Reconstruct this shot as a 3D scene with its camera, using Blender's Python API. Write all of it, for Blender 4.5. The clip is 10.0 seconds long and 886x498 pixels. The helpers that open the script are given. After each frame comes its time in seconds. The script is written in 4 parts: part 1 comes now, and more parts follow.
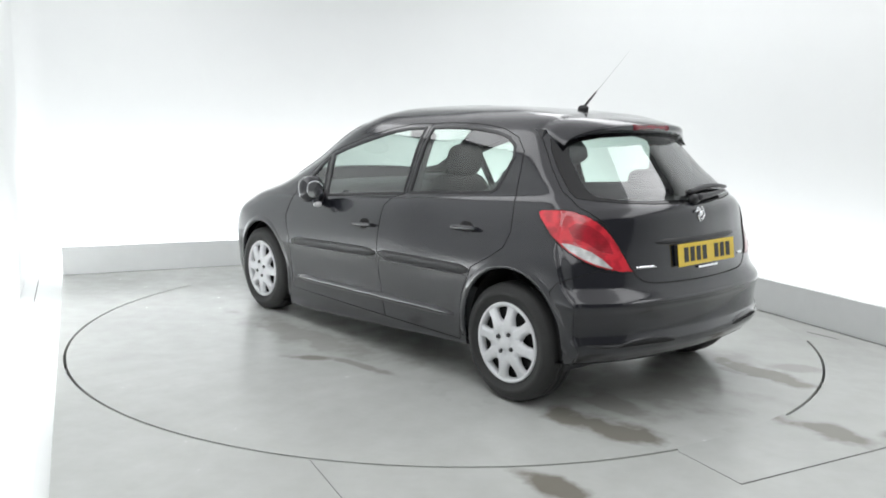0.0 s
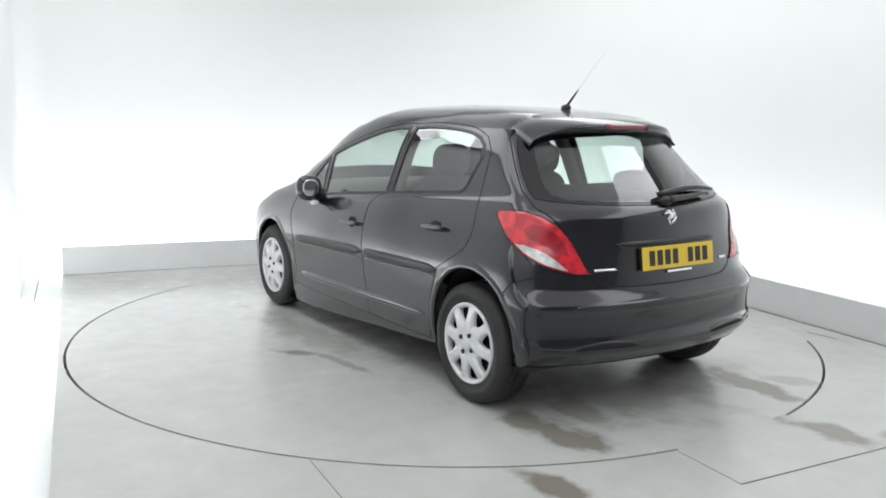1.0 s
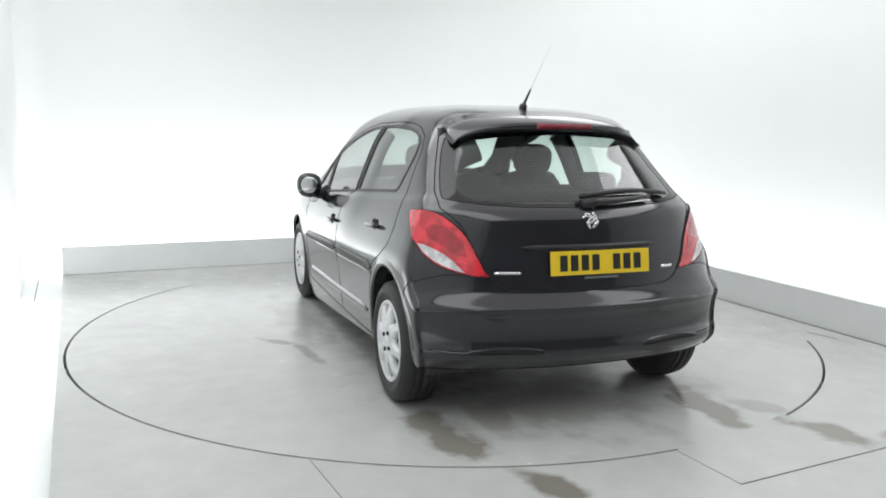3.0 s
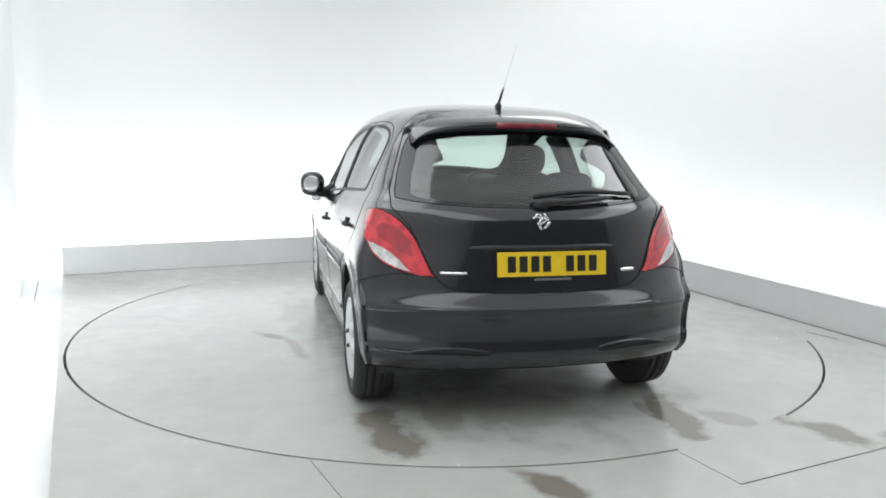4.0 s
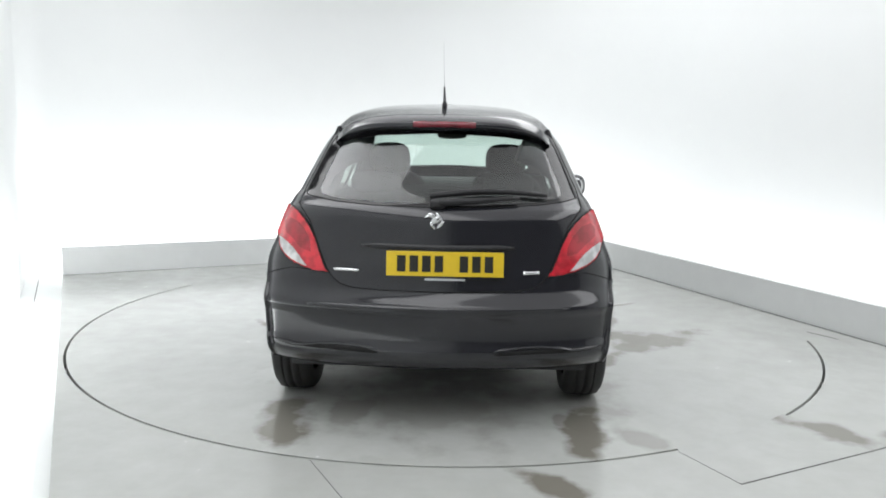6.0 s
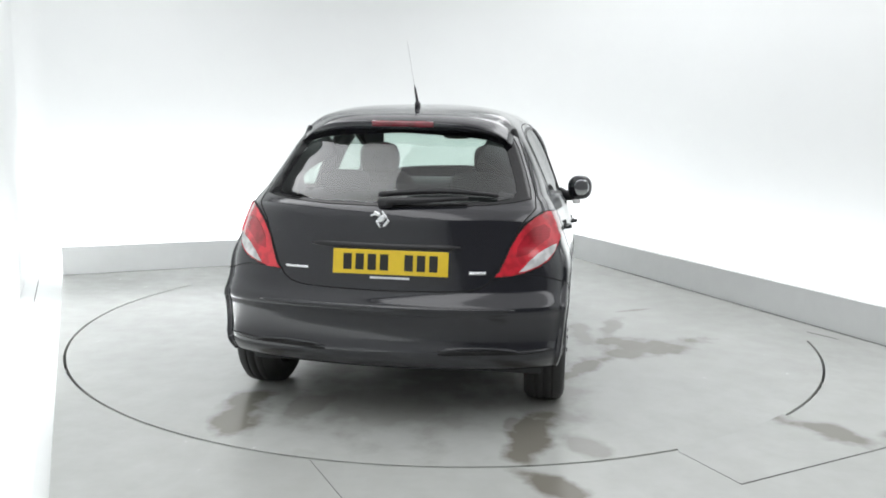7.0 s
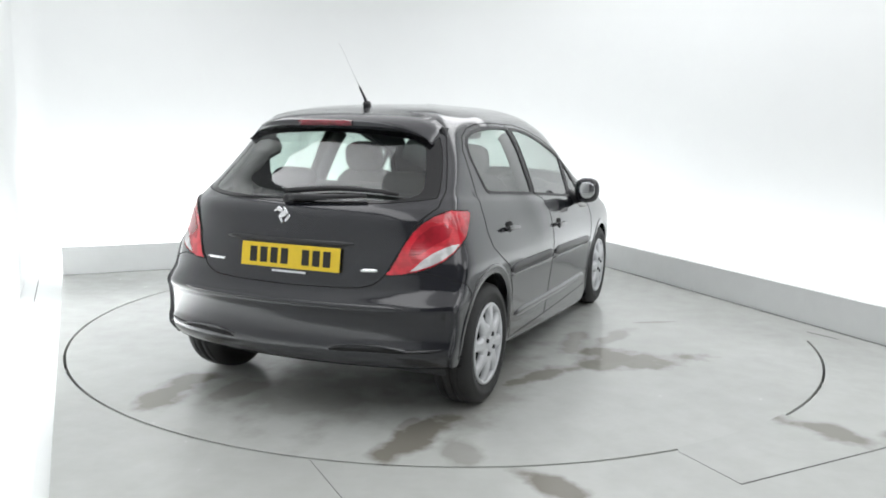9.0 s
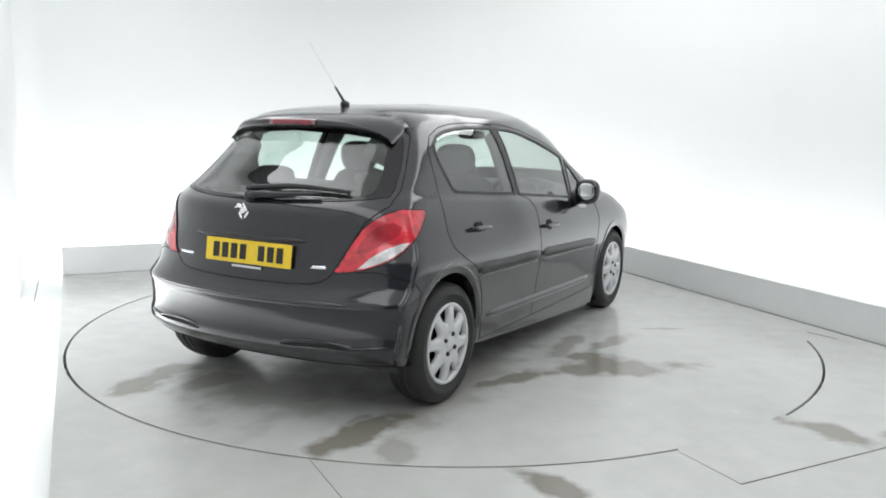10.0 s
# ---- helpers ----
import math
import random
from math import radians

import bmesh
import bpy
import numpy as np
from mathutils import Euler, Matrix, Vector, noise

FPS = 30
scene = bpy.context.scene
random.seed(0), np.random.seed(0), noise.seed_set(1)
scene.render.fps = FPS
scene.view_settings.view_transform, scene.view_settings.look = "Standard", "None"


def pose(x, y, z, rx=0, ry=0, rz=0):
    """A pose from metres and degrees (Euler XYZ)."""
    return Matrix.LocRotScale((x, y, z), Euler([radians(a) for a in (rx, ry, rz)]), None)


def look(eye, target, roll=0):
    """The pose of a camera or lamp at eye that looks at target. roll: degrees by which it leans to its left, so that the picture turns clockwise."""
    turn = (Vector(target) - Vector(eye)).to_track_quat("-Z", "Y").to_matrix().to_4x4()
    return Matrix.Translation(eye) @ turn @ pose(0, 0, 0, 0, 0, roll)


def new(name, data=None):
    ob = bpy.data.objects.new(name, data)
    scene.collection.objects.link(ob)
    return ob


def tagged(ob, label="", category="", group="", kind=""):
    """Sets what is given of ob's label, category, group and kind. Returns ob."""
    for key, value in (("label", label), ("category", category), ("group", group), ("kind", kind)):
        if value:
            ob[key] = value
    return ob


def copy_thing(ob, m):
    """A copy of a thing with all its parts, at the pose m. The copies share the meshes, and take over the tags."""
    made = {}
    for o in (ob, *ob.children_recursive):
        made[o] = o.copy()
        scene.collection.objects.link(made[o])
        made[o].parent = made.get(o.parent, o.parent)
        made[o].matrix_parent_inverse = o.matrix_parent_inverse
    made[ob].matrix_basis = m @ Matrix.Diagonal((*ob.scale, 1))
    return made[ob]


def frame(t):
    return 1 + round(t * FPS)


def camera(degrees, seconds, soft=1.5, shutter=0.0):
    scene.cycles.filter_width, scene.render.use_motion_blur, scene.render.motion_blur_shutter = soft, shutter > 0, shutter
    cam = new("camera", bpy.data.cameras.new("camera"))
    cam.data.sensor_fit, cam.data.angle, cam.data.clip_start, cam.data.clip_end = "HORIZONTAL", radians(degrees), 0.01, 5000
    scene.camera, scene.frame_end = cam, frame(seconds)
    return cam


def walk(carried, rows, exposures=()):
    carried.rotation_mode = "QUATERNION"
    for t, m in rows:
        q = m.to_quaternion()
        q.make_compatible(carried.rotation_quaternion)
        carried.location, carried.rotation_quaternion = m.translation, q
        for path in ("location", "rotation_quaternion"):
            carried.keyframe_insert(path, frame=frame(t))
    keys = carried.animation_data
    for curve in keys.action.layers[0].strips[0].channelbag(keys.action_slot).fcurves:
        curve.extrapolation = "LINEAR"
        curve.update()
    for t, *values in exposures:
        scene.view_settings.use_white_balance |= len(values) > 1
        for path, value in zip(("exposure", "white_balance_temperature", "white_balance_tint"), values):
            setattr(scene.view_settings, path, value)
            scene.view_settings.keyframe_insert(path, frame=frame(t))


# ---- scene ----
cam = camera(57.09, 10.0, soft=1.8)
EYE = Vector((0.0, -5.56, 1.393))
AIM = EYE + Vector((-0.00328, 0.98790, -0.15508)) * 5
walk(cam, [(0.0, look(EYE, AIM, 0.946)), (10.0, look(EYE, AIM, 0.946))], exposures=[(0.0, 0.0), (10.0, 0.0)])

# plan: turntable centre at the origin, the bay turned by BAY degrees
BAY = 24.5
BU = Vector((math.cos(radians(BAY)), math.sin(radians(BAY)), 0))
BV = Vector((-BU.y, BU.x, 0))
RING = 2.417
EDGE_L, EDGE_R, EDGE_B, EDGE_F = -2.455, 2.43, 2.72, -5.4
WALL_L, WALL_R, WALL_B, WALL_F = -2.78, 3.55, 3.75, -7.2
CEIL = 3.6


def bay(u, v, z=0.0):
    return BU * u + BV * v + Vector((0, 0, z))


# ------------------------------------------------------------ light
world = bpy.data.worlds.new("World")
scene.world = world
world.use_nodes = True
world.node_tree.nodes["Background"].inputs[0].default_value = (0.9, 0.95, 1.0, 1)
world.node_tree.nodes["Background"].inputs[1].default_value = 0.02


COOL = (0.985, 0.997, 1.015)


def strip_light(name, a, b, wide, watts, aim):
    """A long lamp from a to b that shines along aim."""
    data = bpy.data.lights.new(name, "AREA")
    d = (b - a)
    data.shape, data.size, data.size_y, data.energy, data.color = "RECTANGLE", d.length, wide, watts, COOL
    x, z = d.normalized(), -aim.normalized()
    y = z.cross(x).normalized()
    x = y.cross(z)
    m = Matrix((x, y, z)).transposed().to_4x4()
    m.translation = (a + b) / 2
    ob = new(name, data)
    ob.matrix_world = m
    return ob


CEILING_W, TROUGH_W = 280, 40
# unseen overhead lights, added: bright rows along both side walls, a dimmer field between
for u0, u1, share in ((-2.5, -1.2, 0.37), (-1.2, 1.8, 0.26), (1.8, 3.1, 0.37)):
    strip_light("overhead_fill", bay((u0 + u1) / 2, -6.4, CEIL - 0.12), bay((u0 + u1) / 2, 3.0, CEIL - 0.12), u1 - u0, CEILING_W * share, Vector((0, 0, -1)))
strip_light("trough_lamp_corner", bay(WALL_R - 1.1, EDGE_B + 0.25, 0.12), bay(EDGE_R + 0.25, WALL_B - 1.0, 0.12), 0.14, TROUGH_W * 0.16,
            BU + BV + Vector((0, 0, 0.5)))
strip_light("trough_lamp_back", bay(WALL_L + 0.1, WALL_B - 0.6, 0.10), bay(WALL_R - 1.2, WALL_B - 0.6, 0.10), 0.14, TROUGH_W,
            BV * 1.0 + Vector((0, 0, 0.30)))
strip_light("trough_lamp_right", bay(WALL_R - 0.6, WALL_B - 1.2, 0.10), bay(WALL_R - 0.6, EDGE_F + 0.4, 0.10), 0.14, TROUGH_W * 0.50,
            BU * 1.0 + Vector((0, 0, 0.12)))

for v0, v1, share in ((EDGE_B - 0.6, -0.5, 0.52), (-0.5, EDGE_F + 1.2, 0.17)):
    strip_light("trough_lamp_left", bay(EDGE_L - 0.05, v0, -0.06), bay(EDGE_L - 0.05, v1, -0.06), 0.06, TROUGH_W * share,
                BU * -1.0 + Vector((0, 0, 0.5)))

# ------------------------------------------------------------ materials


class Mat:
    """A node material with a Principled shader and a few short cuts."""

    def __init__(self, name, colour, rough=0.5, metal=0.0, coat=0.0, ior=1.5):
        self.m = bpy.data.materials.new(name)
        self.m.use_nodes = True
        self.t = self.m.node_tree
        self.p = self.t.nodes["Principled BSDF"]
        i = self.p.inputs
        i["Base Color"].default_value = (*colour, 1)
        i["Roughness"].default_value, i["Metallic"].default_value, i["IOR"].default_value = rough, metal, ior
        i["Coat Weight"].default_value, i["Coat Roughness"].default_value = coat, 0.09
        self.m.diffuse_color = (*colour, 1)

    def node(self, kind, **given):
        n = self.t.nodes.new(kind)
        for key, value in given.items():
            n.inputs[key.replace("_", " ")].default_value = value
        return n

    def link(self, a, b):
        self.t.links.new(a, b)

    def coords(self):
        return self.t.nodes.new("ShaderNodeTexCoord").outputs["Object"]

    def noise(self, scale, detail=4.0, rough=0.55, vector=None):
        n = self.node("ShaderNodeTexNoise", Scale=scale, Detail=detail, Roughness=rough)
        self.link(vector or self.coords(), n.inputs["Vector"])
        return n.outputs["Fac"]

    def ramp(self, fac, stops):
        n = self.t.nodes.new("ShaderNodeValToRGB")
        e = n.color_ramp.elements
        while len(e) < len(stops):
            e.new(0.5)
        for el, (pos, c) in zip(e, stops):
            el.position, el.color = pos, (*c, 1) if len(c) == 3 else c
        self.link(fac, n.inputs["Fac"])
        return n.outputs["Color"]

    def mix(self, fac, a, b, blend="MIX"):
        n = self.t.nodes.new("ShaderNodeMix")
        n.data_type, n.blend_type = "RGBA", blend
        for value, k in ((fac, 0), (a, 6), (b, 7)):
            if isinstance(value, (int, float)):
                n.inputs[k].default_value = value
            elif isinstance(value, tuple):
                n.inputs[k].default_value = (*value, 1)
            else:
                self.link(value, n.inputs[k])
        return n.outputs[2]

    def math(self, op, a, b=0.0):
        n = self.t.nodes.new("ShaderNodeMath")
        n.operation = op
        for k, value in enumerate((a, b)):
            if isinstance(value, (int, float)):
                n.inputs[k].default_value = value
            else:
                self.link(value, n.inputs[k])
        return n.outputs[0]

    def to(self, socket, name):
        self.link(socket, self.p.inputs[name])
        return self

    def bump(self, fac, strength=0.1, distance=0.01):
        n = self.node("ShaderNodeBump", Strength=strength, Distance=distance)
        self.link(fac, n.inputs["Height"])
        self.link(n.outputs["Normal"], self.p.inputs["Normal"])
        return self


def simple(name, colour, rough=0.5, metal=0.0, coat=0.0, vary=0.12, scale=30.0, bump=0.0, ior=1.5, spec=0.5):
    """A plain surface with fine and coarse variation of colour and gloss."""
    m = Mat(name, colour, rough, metal, coat, ior)
    fine, coarse = m.noise(scale), m.noise(scale * 0.12, 2.0)
    both = m.math("ADD", m.math("MULTIPLY", fine, 0.5), m.math("MULTIPLY", coarse, 0.5))
    lo, hi = tuple(c * (1 - vary) for c in colour), tuple(min(1, c * (1 + vary)) for c in colour)
    m.to(m.ramp(both, [(0.3, lo), (0.7, hi)]), "Base Color")
    r = m.math("ADD", m.math("MULTIPLY", m.math("SUBTRACT", both, 0.5), 0.25 * rough), rough)
    m.to(r, "Roughness")
    if bump:
        m.bump(fine, bump, 0.002)
    m.p.inputs["Specular IOR Level"].default_value = spec
    return m.m


PAINT = simple("black_paint", (0.010, 0.0105, 0.015), 0.26, 0.0, 1.0, 0.15, 60.0, spec=0.3)
TRIM = simple("satin_black_trim", (0.014, 0.014, 0.016), 0.36, 0.0, 0.0, 0.2, 80.0)
RUBBER = simple("rubber", (0.018, 0.018, 0.018), 0.62, 0.0, 0.0, 0.25, 60.0, 0.2)
GAP = simple("shadow_gap", (0.004, 0.004, 0.004), 0.8)
SILVER = simple("silver_wheel_paint", (0.62, 0.63, 0.645), 0.34, 0.15, 0.4, 0.06, 50.0)
CHROME = simple("chrome", (0.80, 0.81, 0.82), 0.12, 1.0, 0.0, 0.04)
FABRIC = simple("dark_seat_fabric", (0.022, 0.023, 0.025), 0.9, 0.0, 0.0, 0.3, 90.0, 0.3)
LINING = simple("grey_cabin_lining", (0.42, 0.42, 0.425), 0.8, 0.0, 0.0, 0.1, 60.0)
DASH = simple("dark_cabin_plastic", (0.035, 0.036, 0.038), 0.6, 0.0, 0.0, 0.2, 90.0, 0.2)
WALLM = simple("white_wall_paint", (0.82, 0.835, 0.83), 0.75, 0.0, 0.0, 0.012, 3.0)
DARKM = simple("dark_grey_wall_paint", (0.16, 0.16, 0.165), 0.8, 0.0, 0.0, 0.1, 3.0)
JOINT = simple("dark_joint", (0.10, 0.10, 0.095), 0.8)
SKIRT = simple("grey_white_board_paint", (0.74, 0.755, 0.75), 0.45, 0.0, 0.0, 0.05, 6.0, 0.05)


def glass(name, tint):
    m = bpy.data.materials.new(name)
    m.use_nodes = True
    t = m.node_tree
    t.nodes.remove(t.nodes["Principled BSDF"])
    tr, gl, mx, lw, po, ma = (t.nodes.new("ShaderNode" + k) for k in ("BsdfTransparent", "BsdfGlossy", "MixShader", "LayerWeight", "Math", "Math"))
    tr.inputs["Color"].default_value = (*tint, 1)
    gl.inputs["Roughness"].default_value = 0.02
    lw.inputs["Blend"].default_value = 0.5
    po.operation, ma.operation = "POWER", "MULTIPLY_ADD"
    po.inputs[1].default_value = 2.3
    ma.inputs[1].default_value, ma.inputs[2].default_value = 0.88, 0.052
    t.links.new(lw.outputs["Facing"], po.inputs[0])
    t.links.new(po.outputs[0], ma.inputs[0])
    t.links.new(ma.outputs[0], mx.inputs[0])
    t.links.new(tr.outputs[0], mx.inputs[1])
    t.links.new(gl.outputs[0], mx.inputs[2])
    t.links.new(mx.outputs[0], t.nodes["Material Output"].inputs["Surface"])
    return m


GLASS = glass("tinted_glass", (0.80, 0.90, 0.855))


def floor_material(name, stains):
    """Worn grey floor paint; stains are damp, dirty patches and broad brown ones (x, y, long, wide, turn, depth)."""
    m = Mat(name, (0.45, 0.46, 0.44), 0.3, 0.0, 0.0)
    co = m.coords()
    big, fine, grain = m.noise(0.9, 5.0, 0.6, co), m.noise(7.0, 6.0, 0.6, co), m.noise(120.0, 2.0, 0.5, co)
    base = m.ramp(big, [(0.30, (0.475, 0.488, 0.468)), (0.55, (0.530, 0.545, 0.525)), (0.75, (0.565, 0.58, 0.562))])
    base = m.mix(m.math("MULTIPLY", m.ramp(fine, [(0.25, (1, 1, 1)), (0.75, (0, 0, 0))]), 0.25), base, (0.33, 0.325, 0.29))
    patch_mask = None
    warp = m.t.nodes.new("ShaderNodeTexNoise")
    warp.inputs["Scale"].default_value, warp.inputs["Detail"].default_value = 5.5, 8.0
    m.link(co, warp.inputs["Vector"])
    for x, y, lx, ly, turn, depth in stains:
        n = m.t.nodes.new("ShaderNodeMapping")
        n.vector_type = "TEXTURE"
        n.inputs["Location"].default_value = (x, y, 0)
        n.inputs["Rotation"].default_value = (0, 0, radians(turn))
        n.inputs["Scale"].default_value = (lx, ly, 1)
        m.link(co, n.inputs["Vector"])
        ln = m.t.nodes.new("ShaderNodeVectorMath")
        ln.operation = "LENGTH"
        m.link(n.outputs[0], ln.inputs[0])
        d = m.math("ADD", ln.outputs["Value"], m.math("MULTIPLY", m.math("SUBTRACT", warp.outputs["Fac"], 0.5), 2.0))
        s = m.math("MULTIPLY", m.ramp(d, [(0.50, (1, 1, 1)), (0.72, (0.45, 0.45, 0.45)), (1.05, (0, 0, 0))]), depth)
        patch_mask = s if patch_mask is None else m.math("MAXIMUM", patch_mask, s)
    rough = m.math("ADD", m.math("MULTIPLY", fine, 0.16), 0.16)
    if patch_mask is not None:
        base = m.mix(patch_mask, base, (0.172, 0.156, 0.124))
        rough = m.math("SUBTRACT", rough, m.math("MULTIPLY", patch_mask, 0.12))
    m.to(base, "Base Color").to(rough, "Roughness").bump(grain, 0.06, 0.002)
    return m.m


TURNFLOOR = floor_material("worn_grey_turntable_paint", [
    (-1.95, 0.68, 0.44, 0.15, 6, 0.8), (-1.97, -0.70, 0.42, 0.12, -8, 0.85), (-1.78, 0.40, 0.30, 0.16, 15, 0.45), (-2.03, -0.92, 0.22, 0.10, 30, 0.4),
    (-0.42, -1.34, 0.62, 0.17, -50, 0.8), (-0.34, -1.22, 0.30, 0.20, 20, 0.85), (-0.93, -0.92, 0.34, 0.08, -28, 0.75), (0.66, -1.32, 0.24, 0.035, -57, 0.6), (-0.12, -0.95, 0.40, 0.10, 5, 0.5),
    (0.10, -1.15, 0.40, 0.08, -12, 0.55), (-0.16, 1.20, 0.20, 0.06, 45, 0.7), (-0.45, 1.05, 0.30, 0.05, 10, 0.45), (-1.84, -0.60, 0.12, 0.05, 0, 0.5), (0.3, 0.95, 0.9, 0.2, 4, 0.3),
    # broad, darker brown patches across the car's footprint
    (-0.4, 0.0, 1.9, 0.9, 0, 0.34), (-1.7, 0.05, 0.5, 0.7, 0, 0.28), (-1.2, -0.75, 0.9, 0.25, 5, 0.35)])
FLOORM = floor_material("worn_grey_floor_paint", [(1.77, -1.93, 0.27, 0.12, -45, 0.75), (0.45, -2.60, 0.24, 0.10, -45, 0.85), (2.15, -1.98, 0.20, 0.10, 20, 0.5)])

# ------------------------------------------------------------ mesh helpers


def mesh_ob(name, bm, material, parent=None, label="", smooth=True):
    me = bpy.data.meshes.new(name)
    bm.to_mesh(me)
    bm.free()
    for m in material if isinstance(material, (list, tuple)) else [material]:
        me.materials.append(m)
    if smooth:
        me.polygons.foreach_set("use_smooth", [True] * len(me.polygons))
    ob = new(name, me)
    if parent:
        ob.parent = parent
    if label:
        ob["label"] = label
    return ob


def part(name, bm, material, parent, label="", smooth=True):
    return mesh_ob(name, bm, material, parent, label, smooth)


def box(bm, lo, hi, bevel=0.0, m=None):
    lo, hi = Vector(lo), Vector(hi)
    r = bmesh.ops.create_cube(bm, size=1.0, matrix=(m or Matrix()) @ Matrix.Translation((lo + hi) / 2) @ Matrix.Diagonal((*(hi - lo), 1)))
    if bevel:
        es = list({e for v in r["verts"] for e in v.link_edges})
        bmesh.ops.bevel(bm, geom=es, offset=bevel, segments=2, affect="EDGES", profile=0.5)
    return bm


BAYM = Matrix.Rotation(radians(BAY), 4, "Z")

# ------------------------------------------------------------ the bay


def structure(name, lo, hi, material, label, bevel=0.0):
    ob = mesh_ob(name, box(bmesh.new(), lo, hi, bevel, BAYM), material, None, label, False)
    return tagged(ob, label, kind="structure", category=name.split("_")[0])


def platform_floor():
    """The fixed floor with a round hole for the turntable."""
    bm = bmesh.new()
    n = 180
    r = RING + 0.009
    inner, outer = [], []
    for k in range(n):
        a = 2 * math.pi * k / n
        d = Vector((math.cos(a), math.sin(a)))
        s = min((EDGE_R if d.x > 0 else EDGE_L) / d.x if abs(d.x) > 1e-6 else 99, (EDGE_B if d.y > 0 else EDGE_F) / d.y if abs(d.y) > 1e-6 else 99)
        inner.append(bay(d.x * r, d.y * r))
        outer.append(bay(d.x * max(s, r + 0.004), d.y * max(s, r + 0.004)))
    rows = [[bm.verts.new(p + Vector((0, 0, z))) for p in ring] for ring, z in ((inner, -0.12), (inner, 0), (outer, 0), (outer, -0.12))]
    for a, b in zip(rows, rows[1:]):
        for k in range(n):
            bm.faces.new((a[k], b[k], b[(k + 1) % n], a[(k + 1) % n]))
    # corners that the spokes miss
    for u, v in ((EDGE_L, EDGE_B), (EDGE_R, EDGE_B), (EDGE_R, EDGE_F), (EDGE_L, EDGE_F)):
        c = bay(u, v)
        ks = sorted(range(n), key=lambda k: (outer[k] - c).length)[:2]
        try:
            bm.faces.new((rows[2][ks[0]], bm.verts.new(c), rows[2][ks[1]]))
        except ValueError:
            pass
    bmesh.ops.recalc_face_normals(bm, faces=bm.faces)
    ob = mesh_ob("floor", bm, FLOORM, smooth=False)
    return tagged(ob, "worn grey painted floor round the turntable, damp stains", "floor", kind="structure")


floor = platform_floor()
structure("floor_base", (WALL_L - 0.2, WALL_F - 0.2, -0.35), (WALL_R + 0.2, WALL_B + 0.2, -0.13), WALLM, "white painted base under the raised floor")
structure("floor_strip", (WALL_L + 0.002, WALL_F, -0.128), (EDGE_L - 0.006, WALL_B - 0.003, -0.115), WALLM, "white painted strip beside the platform")
structure("floor_front", (EDGE_L, WALL_F, -0.128), (WALL_R, EDGE_F - 0.004, -0.002), FLOORM, "grey painted floor at the bay's entrance")
structure("wall_back", (WALL_L - 0.2, WALL_B, -0.13), (WALL_R + 0.2, WALL_B + 0.2, CEIL), WALLM, "white painted studio wall lit from below")
structure("wall_left", (WALL_L - 0.2, WALL_F, -0.13), (WALL_L, WALL_B - 0.003, CEIL), WALLM, "white painted studio wall beside the platform")
structure("wall_right", (WALL_R, WALL_F, -0.13), (WALL_R + 0.2, WALL_B - 0.003, CEIL), WALLM, "white painted studio wall lit from below")
# unseen dark wall and ceiling, added to keep the car's reflections dark
structure("wall_front", (WALL_L - 0.2, WALL_F - 0.2, -0.13), (WALL_R + 0.2, WALL_F - 0.003, CEIL), DARKM, "unseen dark wall behind the camera, added to darken reflections")
structure("ceiling", (WALL_L - 0.2, WALL_F - 0.2, CEIL + 0.003), (WALL_R + 0.2, WALL_B + 0.2, CEIL + 0.2), DARKM, "unseen dark grey ceiling, added to darken reflections")


def wall_corner(uc, vc, r, a0, name, label):
    """A rounded corner between two walls."""
    bm = bmesh.new()
    n = 40
    rows = [[bm.verts.new(bay(uc + q * math.cos(radians(a0 + 90 * k / n)), vc + q * math.sin(radians(a0 + 90 * k / n)), z)) for k in range(n + 1)]
            for q, z in ((r, -0.13), (r, -0.12), (r, CEIL - 0.01), (r, CEIL), (r + 0.05, CEIL), (r + 0.05, -0.13))]
    for p, q in zip(rows, rows[1:]):
        for k in range(n):
            bm.faces.new((p[k], p[k + 1], q[k + 1], q[k]))
    bmesh.ops.recalc_face_normals(bm, faces=bm.faces)
    return tagged(mesh_ob(name, bm, WALLM), label, "wall", kind="structure")


wall_corner(WALL_R - 1.7005, WALL_B - 1.7005, 1.70, 0, "wall_corner", "white rounded corner between the studio walls")
wall_corner(WALL_L + 0.2505, WALL_B - 0.2505, 0.25, 90, "wall_corner_left", "white rounded corner beside the platform")
structure("baseboard_back", (EDGE_L, EDGE_B, -0.12), (EDGE_R + 0.03, EDGE_B + 0.03, 0.247), SKIRT, "low grey-white board at the platform's back edge", 0.004)
structure("baseboard_right", (EDGE_R, EDGE_F, -0.12), (EDGE_R + 0.03, EDGE_B - 0.003, 0.247), SKIRT, "low grey-white board along the platform's edge", 0.004)


def floor_joint(points, wide=0.005, z=0.0):
    bm = bmesh.new()
    for (a, b), (c, d) in zip(points, points[1:]):
        p, q = Vector((a, b, z)), Vector((c, d, z))
        t = (q - p).normalized()
        m = Matrix((t, UPZ.cross(t), UPZ)).transposed().to_4x4()
        m.translation = p
        box(bm, (-wide / 2, -wide / 2, -0.006), ((q - p).length + wide / 2, wide / 2, 0.0012), 0.0, m)
    ob = mesh_ob("floor_joint", bm, JOINT, floor, "thin dark joint in the floor", False)
    return ob


